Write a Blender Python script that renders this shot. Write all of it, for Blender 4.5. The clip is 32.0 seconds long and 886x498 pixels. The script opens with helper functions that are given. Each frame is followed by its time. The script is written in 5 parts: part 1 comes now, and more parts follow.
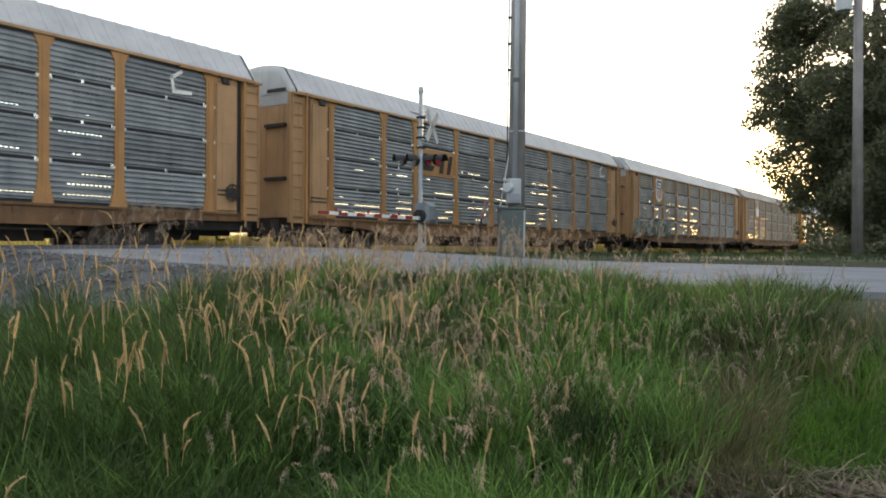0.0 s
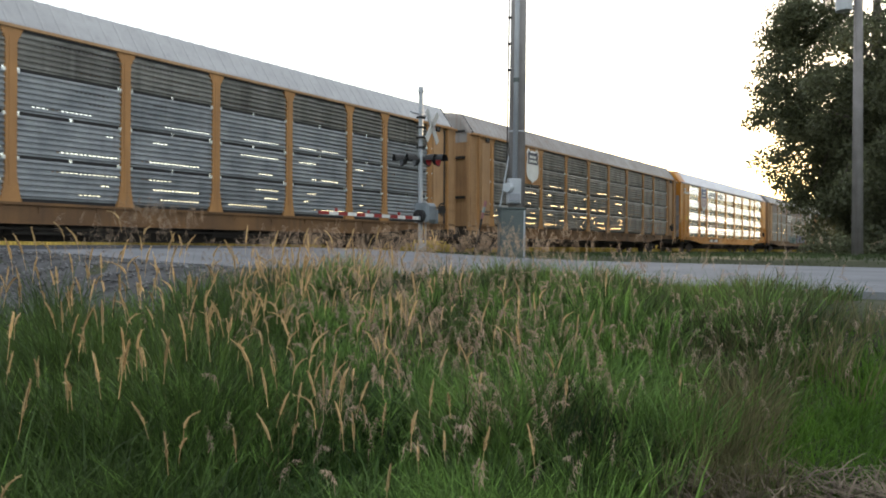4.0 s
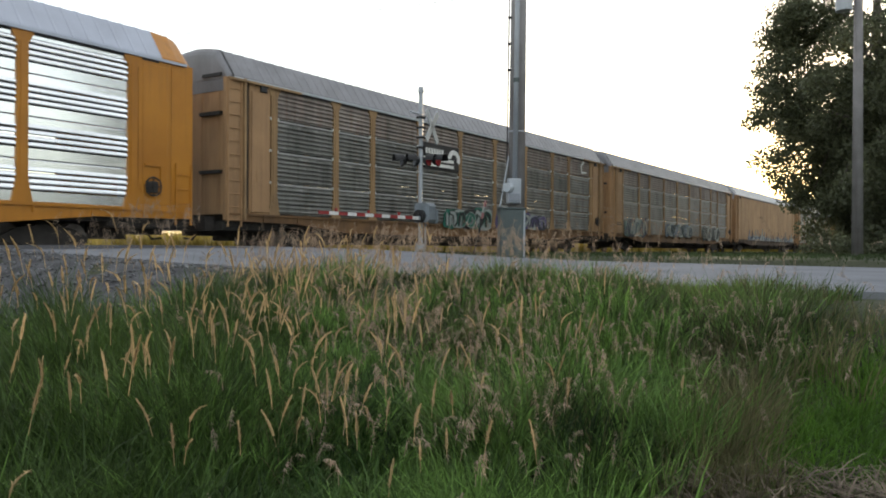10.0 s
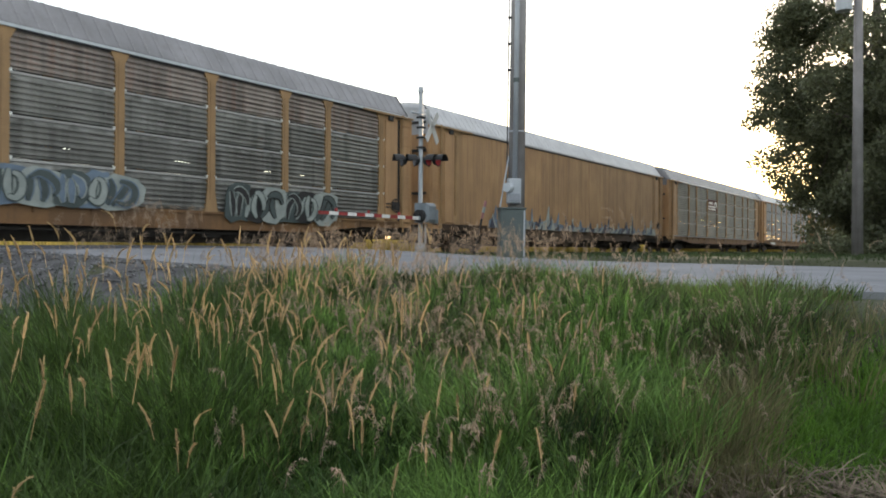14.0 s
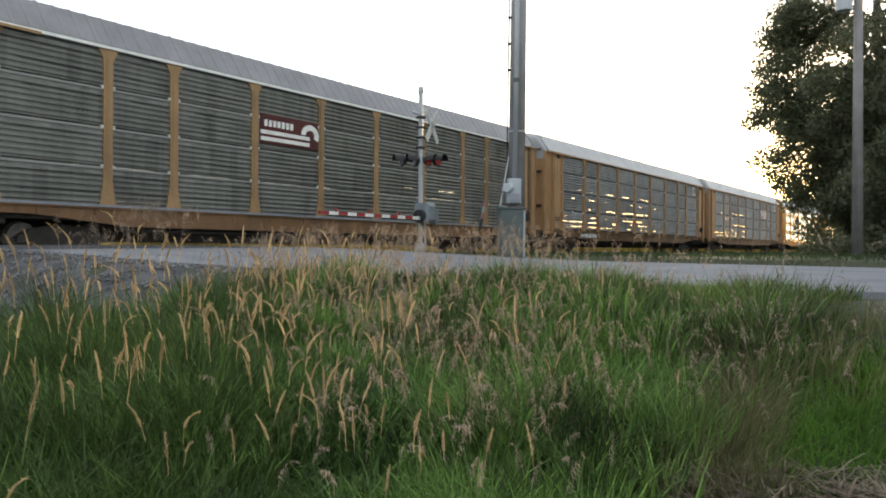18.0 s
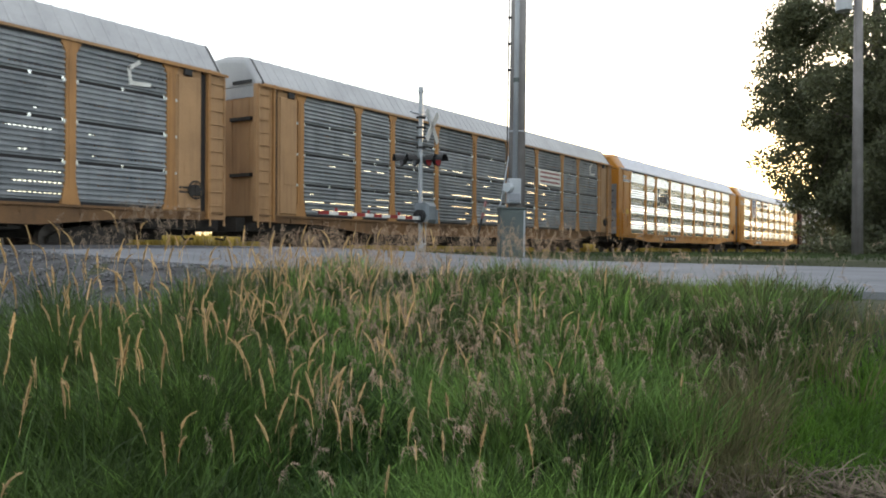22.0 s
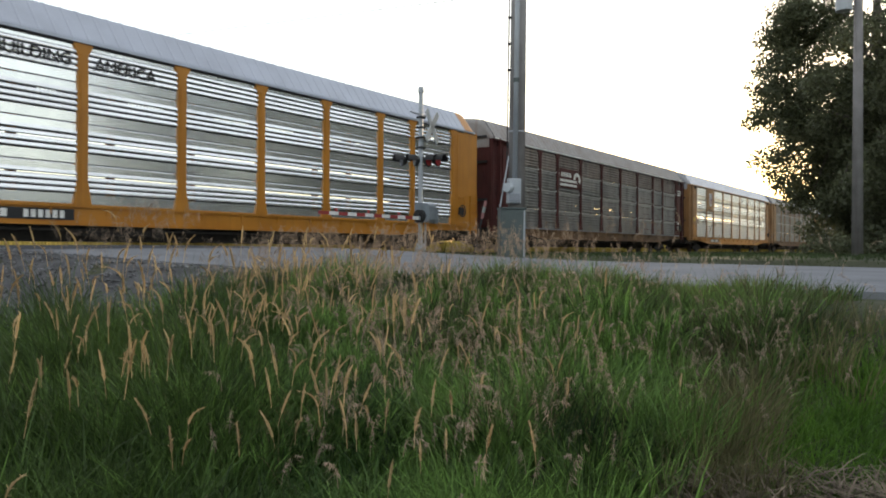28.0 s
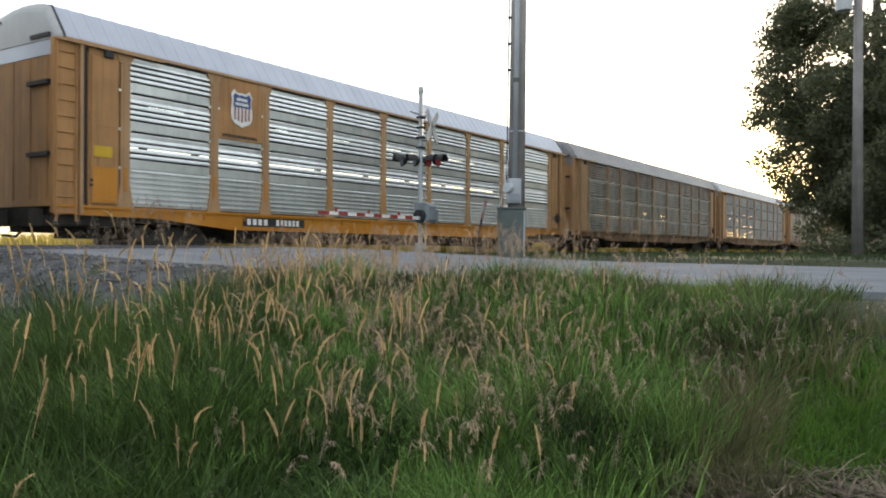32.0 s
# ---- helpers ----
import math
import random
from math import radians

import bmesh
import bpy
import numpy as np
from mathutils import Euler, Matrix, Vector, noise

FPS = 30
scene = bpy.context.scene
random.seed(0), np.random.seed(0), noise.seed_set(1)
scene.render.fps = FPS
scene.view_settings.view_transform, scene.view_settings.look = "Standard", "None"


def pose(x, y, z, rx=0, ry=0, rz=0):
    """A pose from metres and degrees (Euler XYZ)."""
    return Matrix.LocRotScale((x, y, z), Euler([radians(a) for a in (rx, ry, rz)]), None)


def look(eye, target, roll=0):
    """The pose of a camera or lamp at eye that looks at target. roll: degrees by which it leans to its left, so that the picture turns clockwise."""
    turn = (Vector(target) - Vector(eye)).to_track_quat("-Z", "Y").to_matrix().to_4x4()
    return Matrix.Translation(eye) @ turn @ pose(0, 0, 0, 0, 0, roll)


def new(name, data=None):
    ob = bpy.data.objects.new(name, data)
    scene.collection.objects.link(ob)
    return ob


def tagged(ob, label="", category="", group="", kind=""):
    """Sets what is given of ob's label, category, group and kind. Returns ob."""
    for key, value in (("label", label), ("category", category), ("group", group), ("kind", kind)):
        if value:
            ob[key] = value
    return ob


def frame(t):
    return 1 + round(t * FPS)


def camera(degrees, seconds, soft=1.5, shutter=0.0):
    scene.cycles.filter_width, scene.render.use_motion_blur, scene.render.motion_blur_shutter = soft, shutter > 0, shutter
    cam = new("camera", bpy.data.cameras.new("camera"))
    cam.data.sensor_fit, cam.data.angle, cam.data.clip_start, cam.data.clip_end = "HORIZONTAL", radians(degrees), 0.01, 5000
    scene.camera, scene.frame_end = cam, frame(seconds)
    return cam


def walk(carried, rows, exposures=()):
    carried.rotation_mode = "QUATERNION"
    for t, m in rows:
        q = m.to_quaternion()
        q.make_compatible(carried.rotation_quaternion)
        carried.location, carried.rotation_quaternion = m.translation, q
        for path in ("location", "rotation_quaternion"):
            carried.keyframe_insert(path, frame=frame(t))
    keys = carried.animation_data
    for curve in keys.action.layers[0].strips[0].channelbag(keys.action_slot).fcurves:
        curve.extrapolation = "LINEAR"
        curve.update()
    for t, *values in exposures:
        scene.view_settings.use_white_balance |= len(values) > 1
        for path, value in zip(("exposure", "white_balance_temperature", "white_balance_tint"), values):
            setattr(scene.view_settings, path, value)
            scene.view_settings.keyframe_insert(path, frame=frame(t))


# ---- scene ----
cam = camera(56.75, 32.0, soft=1.85, shutter=0.12)
EYE = (0.0, 0.0, 0.13)
YAW, TILT = radians(33.14), radians(0.015)
AIM = (EYE[0] + math.cos(YAW), EYE[1] + math.sin(YAW), EYE[2] + math.tan(TILT))
walk(cam, [(0, look(EYE, AIM, 0.265)), (32, look(EYE, AIM, 0.265))],
     exposures=[(t, v, 6500, 10) for t, v in (
         (0, 1.05), (7, 1.05), (8, 0.97), (9, 0.82), (10, 0.86), (11, 1.03), (13, 1.10), (24, 1.13), (25, 0.96),
         (26.5, 0.78), (28, 0.74), (29, 0.78), (30, 0.95), (31, 1.10), (32, 1.10))])

# ---- light: low evening sun far down the track, behind the trees ----
SUN_EL, SUN_AZ = 5.3, 11.4          # degrees; azimuth from +x towards +y
world = bpy.data.worlds.new("world")
scene.world = world
world.use_nodes = True
wn = world.node_tree.nodes
sky = wn.new("ShaderNodeTexSky")
sky.sky_type = "NISHITA"
sky.sun_disc = False
sky.sun_elevation = radians(SUN_EL)
sky.sun_rotation = radians(90 - SUN_AZ)
sky.air_density, sky.dust_density, sky.ozone_density = 1.0, 0.7, 1.5
wn["Background"].inputs[1].default_value = 0.15
haze = wn.new("ShaderNodeMix")          # thin bright overcast veil over the whole sky
haze.data_type, haze.blend_type = "RGBA", "ADD"
haze.inputs[0].default_value = 1.0
haze.inputs[7].default_value = (3.35, 3.24, 3.05, 1)
world.node_tree.links.new(sky.outputs[0], haze.inputs[6])
world.node_tree.links.new(haze.outputs[2], wn["Background"].inputs[0])
sun = new("sun", bpy.data.lights.new("sun", "SUN"))
sun.data.energy, sun.data.angle, sun.data.color = 2.6, radians(0.6), (1.0, 0.80, 0.56)
a, e = radians(SUN_AZ), radians(SUN_EL)
sun.matrix_world = look((60 * math.cos(a), 60 * math.sin(a), 60 * math.tan(e)), (0, 0, 0))

# ---- materials ----


def mat(name, base, dark=None, rough=0.8, metal=0.0, scale=3.0, bump=0.0, fine=40.0, rand=0.0,
        streak=0.0, streak_col=(0.05, 0.035, 0.025), trans=0.0, island=0.0, spec=0.4, lo=0.5, hi=1.0, lap=None, wide=0.0):
    """Base colour mixed with a darker one by two scales of noise, with relief and optional run-down streaks."""
    m = bpy.data.materials.new(name)
    m.use_nodes = True
    nt = m.node_tree
    n, ln = nt.nodes, nt.links.new
    b = n["Principled BSDF"]
    dark = dark or tuple(c * 0.6 for c in base)
    tc = n.new("ShaderNodeTexCoord")
    info = n.new("ShaderNodeObjectInfo")
    off = n.new("ShaderNodeVectorMath")
    off.operation = "MULTIPLY_ADD"
    cmb = n.new("ShaderNodeCombineXYZ")
    for k in range(3):
        ln(info.outputs["Random"], cmb.inputs[k])
    off.inputs[1].default_value = (37, 23, 17)
    ln(cmb.outputs[0], off.inputs[0])
    ln(tc.outputs["Object"], off.inputs[2])
    n1, n2 = n.new("ShaderNodeTexNoise"), n.new("ShaderNodeTexNoise")
    n1.inputs["Scale"].default_value, n2.inputs["Scale"].default_value = scale, fine
    n1.inputs["Detail"].default_value, n2.inputs["Detail"].default_value = 5, 3
    for t in (n1, n2):
        ln(off.outputs[0], t.inputs["Vector"])
    add = n.new("ShaderNodeMath")
    add.operation = "MULTIPLY_ADD"
    ln(n2.outputs[0], add.inputs[0])
    add.inputs[1].default_value = 0.5
    ln(n1.outputs[0], add.inputs[2])
    ramp = n.new("ShaderNodeMapRange")
    ramp.inputs[1].default_value, ramp.inputs[2].default_value = lo, hi
    ln(add.outputs[0], ramp.inputs[0])
    mix = n.new("ShaderNodeMix")
    mix.data_type = "RGBA"
    ln(ramp.outputs[0], mix.inputs[0])
    mix.inputs[6].default_value, mix.inputs[7].default_value = (*dark, 1), (*base, 1)
    col = mix.outputs[2]
    if streak:
        mp = n.new("ShaderNodeMapping")
        mp.inputs["Scale"].default_value = (7, 7, 0.35)
        ln(off.outputs[0], mp.inputs[0])
        n3 = n.new("ShaderNodeTexNoise")
        n3.inputs["Scale"].default_value, n3.inputs["Detail"].default_value = 1.0, 4
        ln(mp.outputs[0], n3.inputs["Vector"])
        r3 = n.new("ShaderNodeMapRange")
        r3.inputs[1].default_value, r3.inputs[2].default_value = 0.5, 0.75
        r3.inputs[4].default_value = streak
        ln(n3.outputs[0], r3.inputs[0])
        mx = n.new("ShaderNodeMix")
        mx.data_type = "RGBA"
        ln(r3.outputs[0], mx.inputs[0])
        ln(col, mx.inputs[6])
        mx.inputs[7].default_value = (*streak_col, 1)
        col = mx.outputs[2]
    if wide:
        # broad soot runs, a hand wide, down the whole sheet
        mp = n.new("ShaderNodeMapping")
        mp.inputs["Scale"].default_value = (2.3, 2.3, 0.12)
        ln(off.outputs[0], mp.inputs[0])
        n4 = n.new("ShaderNodeTexNoise")
        n4.inputs["Scale"].default_value, n4.inputs["Detail"].default_value = 1.0, 3
        ln(mp.outputs[0], n4.inputs["Vector"])
        r4 = n.new("ShaderNodeMapRange")
        r4.inputs[1].default_value, r4.inputs[2].default_value, r4.inputs[4].default_value = 0.52, 0.66, wide
        ln(n4.outputs[0], r4.inputs[0])
        m4 = n.new("ShaderNodeMix")
        m4.data_type = "RGBA"
        ln(r4.outputs[0], m4.inputs[0])
        ln(col, m4.inputs[6])
        m4.inputs[7].default_value = (*(c * 0.35 for c in dark), 1)
        col = m4.outputs[2]
    if lap:
        # bare zinc rubbed clean along the lap at the head of a sheet, with a wavy edge
        sep = n.new("ShaderNodeSeparateXYZ")
        ln(tc.outputs["Object"], sep.inputs[0])
        n5 = n.new("ShaderNodeTexNoise")
        n5.inputs["Scale"].default_value, n5.inputs["Detail"].default_value = 2.6, 4
        ln(off.outputs[0], n5.inputs["Vector"])
        wave = n.new("ShaderNodeMath")
        wave.operation = "MULTIPLY_ADD"
        ln(n5.outputs[0], wave.inputs[0])
        wave.inputs[1].default_value = 0.34
        ln(sep.outputs["Z"], wave.inputs[2])
        r5 = n.new("ShaderNodeMapRange")
        r5.inputs[1].default_value, r5.inputs[2].default_value, r5.inputs[4].default_value = 0.985, 1.045, 0.75
        ln(wave.outputs[0], r5.inputs[0])
        m5 = n.new("ShaderNodeMix")
        m5.data_type = "RGBA"
        ln(r5.outputs[0], m5.inputs[0])
        ln(col, m5.inputs[6])
        m5.inputs[7].default_value = (*lap, 1)
        col = m5.outputs[2]
    if rand or island:
        hs = n.new("ShaderNodeHueSaturation")
        mr = n.new("ShaderNodeMapRange")
        k = rand or island
        mr.inputs[3].default_value, mr.inputs[4].default_value = 1 - k, 1 + k
        if island:
            g = n.new("ShaderNodeNewGeometry")
            ln(g.outputs["Random Per Island"], mr.inputs[0])
        else:
            ln(info.outputs["Random"], mr.inputs[0])
        ln(mr.outputs[0], hs.inputs["Value"])
        ln(col, hs.inputs["Color"])
        col = hs.outputs[0]
    ln(col, b.inputs["Base Color"])
    b.inputs["Roughness"].default_value, b.inputs["Metallic"].default_value = rough, metal
    b.inputs["Specular IOR Level"].default_value = spec
    if bump:
        bp = n.new("ShaderNodeBump")
        bp.inputs["Strength"].default_value, bp.inputs["Distance"].default_value = bump, 0.02
        ln(add.outputs[0], bp.inputs["Height"])
        ln(bp.outputs[0], b.inputs["Normal"])
    if trans:
        tr = n.new("ShaderNodeBsdfTranslucent")
        ln(col, tr.inputs[0])
        ms = n.new("ShaderNodeMixShader")
        ms.inputs[0].default_value = trans
        ln(b.outputs[0], ms.inputs[1])
        ln(tr.outputs[0], ms.inputs[2])
        ln(ms.outputs[0], n["Material Output"].inputs[0])
    return m


GALV = mat("galvanised_clean", (0.93, 0.94, 0.94), (0.82, 0.84, 0.85), 0.20, 0.85, 1.6, 0.06, rand=0.05)
GALV_DULL = mat("galvanised_aged", (0.80, 0.82, 0.82), (0.58, 0.61, 0.61), 0.30, 0.7, 1.4, 0.08, rand=0.10, streak=0.15)
GALV_GREY = mat("galvanised_weathered", (0.315, 0.334, 0.352), (0.176, 0.195, 0.214), 0.55, 0.35, 1.5, 0.15, rand=0.14, streak=0.2, spec=0.3)
# grime on the old cars; on far walls it also paints the inner shade
GALV_BROWN = mat("galvanised_grime_and_shade", (0.25, 0.25, 0.235), (0.135, 0.135, 0.125), 0.5, 0.4, 1.3, 0.2, rand=0.10, streak=0.35, lap=(0.33, 0.33, 0.32), wide=0.5)
RUST_TOP = mat("rusty_sheet", (0.31, 0.275, 0.25), (0.175, 0.15, 0.135), 0.7, 0.2, 1.8, 0.2, rand=0.10, streak=0.5, streak_col=(0.22, 0.10, 0.06), wide=0.4)
YELLOW = mat("bright_yellow_paint", (0.465, 0.195, 0.0188), (0.345, 0.135, 0.0112), 0.45, 0, 0.8, 0.05, rand=0.03, streak=0.2)
ORANGE = mat("aged_orange_paint", (0.42, 0.217, 0.0788), (0.277, 0.143, 0.0562), 0.6, 0, 1.2, 0.08, rand=0.06, streak=0.35)
SILL_BROWN = mat("grimy_brown_sill", (0.203, 0.109, 0.045), (0.09, 0.0525, 0.03), 0.75, 0, 1.0, 0.1, streak=0.4)
SILL_DARK = mat("dark_brown_sill", (0.0825, 0.0488, 0.03), (0.0375, 0.0263, 0.0188), 0.75, 0, 1.0, 0.1, streak=0.3)
TAN = mat("faded_tan_paint", (0.413, 0.247, 0.124), (0.285, 0.169, 0.0863), 0.65, 0, 1.0, 0.08, rand=0.06, streak=0.3)
POST_BROWN = mat("grimy_tan_post", (0.338, 0.214, 0.105), (0.21, 0.131, 0.0675), 0.75, 0, 1.2, 0.08, rand=0.06, streak=0.35)
RUSTY_TAN = mat("rusty_tan_sheet", (0.40, 0.245, 0.12), (0.27, 0.16, 0.082), 0.7, 0, 0.8, 0.1, rand=0.06, streak=0.5, streak_col=(0.13, 0.07, 0.055), wide=0.3)
GALV_MID = mat("galvanised_dull", (0.27, 0.27, 0.265), (0.15, 0.15, 0.15), 0.5, 0.4, 1.4, 0.15, rand=0.10, streak=0.3, lap=(0.36, 0.36, 0.35), wide=0.4)
GALV_SOOT = mat("galvanised_sooty", (0.205, 0.21, 0.192), (0.12, 0.125, 0.113), 0.5, 0.4, 1.4, 0.15, rand=0.08, streak=0.3, lap=(0.24, 0.245, 0.235), wide=0.4)
MAROON = mat("maroon_paint", (0.088, 0.022, 0.020), (0.045, 0.013, 0.013), 0.7, 0, 1.2, 0.08, rand=0.06, streak=0.3, spec=0.25)
ROOF_WHITE = mat("roof_galvanised", (0.39, 0.398, 0.413), (0.3, 0.307, 0.323), 0.5, 0.3, 1.0, 0.1, rand=0.05, streak=0.15)
ROOF_NEW = mat("roof_new_metal", (0.39, 0.42, 0.495), (0.315, 0.338, 0.398), 0.40, 0.4, 1.0, 0.08, rand=0.04)
ROOF_GREY = mat("roof_dull_grey", (0.22, 0.22, 0.235), (0.15, 0.15, 0.16), 0.5, 0.3, 1.0, 0.1, rand=0.05, streak=0.2)
ROOF_STAIN = mat("roof_stained", (0.315, 0.307, 0.307), (0.203, 0.18, 0.169), 0.6, 0.2, 0.7, 0.1, rand=0.05, streak=0.5, streak_col=(0.188, 0.105, 0.0675))
DOOR_GREY = mat("pale_grey_door_paint", (0.27, 0.285, 0.323), (0.15, 0.161, 0.188), 0.5, 0.1, 1.5, 0.05)
UNDER = mat("underframe_grime", (0.045, 0.04, 0.037), (0.02, 0.018, 0.016), 0.85, 0, 4, 0.3)
STEEL = mat("wheel_steel", (0.20, 0.18, 0.17), (0.09, 0.08, 0.075), 0.5, 0.7, 5, 0.1)
BLACK = mat("black_paint", (0.02, 0.02, 0.022), (0.012, 0.012, 0.013), 0.6, 0, 4)
WHITE = mat("white_paint", (0.78, 0.78, 0.76), (0.58, 0.58, 0.56), 0.55, 0, 3)
RED = mat("red_paint", (0.315, 0.0413, 0.0375), (0.21, 0.03, 0.03), 0.5, 0, 3)
BLUE = mat("blue_paint", (0.0375, 0.0825, 0.225), (0.0225, 0.0525, 0.15), 0.55, 0, 3)
NAVY = mat("faded_navy_paint", (0.0525, 0.06, 0.09), (0.03, 0.0338, 0.0525), 0.6, 0, 3)
PALE_RED = mat("faded_red_paint", (0.315, 0.15, 0.15), (0.255, 0.112, 0.112), 0.6, 0, 3)
GOLD_PLATE = mat("bright_notice_yellow", (0.562, 0.36, 0.0225), (0.45, 0.27, 0.015), 0.5, 0, 3)
SPRAY_BLUE = mat("graffiti_blue", (0.15, 0.203, 0.27), (0.0825, 0.112, 0.158), 0.6, 0, 3)
SPRAY_GREEN = mat("graffiti_green", (0.0225, 0.15, 0.105), (0.015, 0.075, 0.06), 0.6, 0, 3)
SPRAY_PALE = mat("graffiti_pale", (0.315, 0.345, 0.33), (0.195, 0.225, 0.217), 0.6, 0, 3)
SPRAY_TEAL = mat("graffiti_teal", (0.15, 0.217, 0.203), (0.075, 0.12, 0.112), 0.6, 0, 3)
SPRAY_DARK = mat("graffiti_dark", (0.0675, 0.09, 0.09), (0.0375, 0.0488, 0.0488), 0.6, 0, 3)
SPRAY_VIOLET = mat("graffiti_violet", (0.12, 0.0975, 0.225), (0.0675, 0.0525, 0.135), 0.6, 0, 3)
POLE_STEEL = mat("galvanised_pole", (0.375, 0.398, 0.435), (0.285, 0.307, 0.338), 0.5, 0.2, 2, 0.05)
CABINET = mat("grey_green_cabinet_paint", (0.0825, 0.105, 0.105), (0.06, 0.075, 0.075), 0.5, 0, 2, 0.05)
WOOD_POLE = mat("weathered_pole_wood", (0.27, 0.259, 0.262), (0.18, 0.169, 0.169), 0.9, 0, 2, 0.4, streak=0.5)
ASPHALT = mat("pale_worn_asphalt", (0.217, 0.225, 0.244), (0.158, 0.165, 0.18), 0.95, 0, 1.2, 0.4, 90, spec=0.0)
GRAVEL = mat("roadside_gravel", (0.085, 0.086, 0.092), (0.030, 0.030, 0.033), 0.95, 0, 2.2, 1.0, 45, lo=0.6, hi=0.9)
DARK_ASPHALT = mat("dark_patched_asphalt", (0.075, 0.078, 0.085), (0.045, 0.047, 0.052), 0.9, 0, 1.5, 0.4, 90, spec=0.1)
PEBBLE = mat("gravel_stones", (0.20, 0.20, 0.21), (0.07, 0.07, 0.074), 0.9, 0, 6, 0.2, island=0.5)
BALLAST = mat("ballast", (0.18, 0.165, 0.15), (0.06, 0.0525, 0.0488), 0.95, 0, 9, 1.0, 40)
CONCRETE = mat("crossing_concrete", (0.315, 0.315, 0.307), (0.21, 0.21, 0.21), 0.85, 0, 2, 0.3)
TIE = mat("tie_wood", (0.10, 0.075, 0.055), (0.05, 0.035, 0.03), 0.95, 0, 4, 0.5)
SOIL = mat("soil_and_thatch", (0.0488, 0.054, 0.0255), (0.0225, 0.0255, 0.012), 1.0, 0, 0.8, 0.6, 25)
GRASS = mat("green_grass", (0.155, 0.265, 0.060), (0.018, 0.038, 0.010), 0.7, 0, 1.3, 0, 8, island=0.45, trans=0.3, lo=0.62, hi=0.90)
# darker copy of GRASS: the left foreground's shade is put into its colour
SHADED_GRASS = mat("rank_grass", (0.080, 0.140, 0.030), (0.018, 0.034, 0.009), 0.7, 0, 1.3, 0, 8, island=0.45, trans=0.3)
LUSH = mat("lush_grass", (0.190, 0.325, 0.072), (0.042, 0.088, 0.022), 0.7, 0, 1.3, 0, 8, island=0.55, trans=0.3, lo=0.62, hi=0.90)
GOLD = mat("golden_seed_heads", (0.585, 0.445, 0.255), (0.35, 0.255, 0.14), 0.85, 0, 2, 0, 40, island=0.45, trans=0.35)
PINK = mat("dusty_panicles", (0.40, 0.31, 0.235), (0.23, 0.175, 0.135), 0.9, 0, 2, 0, 40, island=0.4, trans=0.35)
OLIVE = mat("olive_grass", (0.125, 0.165, 0.062), (0.032, 0.046, 0.017), 0.75, 0, 1.1, 0, 8, island=0.4, trans=0.3)
LAWN = mat("lawn_grass", (0.115, 0.235, 0.030), (0.055, 0.115, 0.016), 0.7, 0, 1.3, 0, 8, island=0.35, trans=0.35)
DRY = mat("dry_olive_grass", (0.20, 0.178, 0.088), (0.075, 0.078, 0.035), 0.8, 0, 0.9, 0, 8, island=0.4, trans=0.3)
# grass of the far verge, with the shade there painted into its colour
VERGE_SHADED = mat("shaded_verge_grass", (0.055, 0.085, 0.026), (0.022, 0.036, 0.012), 0.8, 0, 0.9, 0, 8, island=0.4, trans=0.2)
STRAW = mat("dry_straw", (0.165, 0.128, 0.09), (0.0675, 0.0525, 0.036), 0.9, 0, 2, 0, 30, island=0.4)
CROP = mat("ripe_crop", (0.435, 0.345, 0.0975), (0.315, 0.255, 0.0675), 0.8, 0, 0.4, 0, 8, island=0.3, trans=0.5)
LEAF = mat("tree_leaves", (0.125, 0.135, 0.075), (0.065, 0.075, 0.04), 0.6, 0, 0.6, 0, 6, island=0.4, trans=0.35)
# darker copy of WOOD_POLE: the shade by the trees is in the colour
WOOD_SHADED = mat("shaded_pole_wood", (0.24, 0.225, 0.232), (0.15, 0.143, 0.143), 0.9, 0, 2, 0.4, streak=0.5)
DRIVE_GREY = mat("gate_drive_paint", (0.203, 0.232, 0.262), (0.135, 0.158, 0.18), 0.5, 0.1, 4, 0.1)
SIGN_BACK = mat("sign_back_metal", (0.45, 0.48, 0.51), (0.36, 0.39, 0.42), 0.5, 0.3, 6, 0.1)
BARK = mat("bark", (0.12, 0.10, 0.085), (0.06, 0.05, 0.042), 0.95, 0, 4, 0.6)
LAMP_RED = mat("red_lamp_glass", (0.30, 0.02, 0.03), (0.2, 0.012, 0.02), 0.45, 0, 3)
# near-black decks: the shade inside the racks is put into their colour
INTERIOR_SHADE = mat("rack_interior_shade", (0.05, 0.05, 0.05), (0.03, 0.03, 0.03), 0.8, 0.1, 1)

# ---- mesh helpers ----


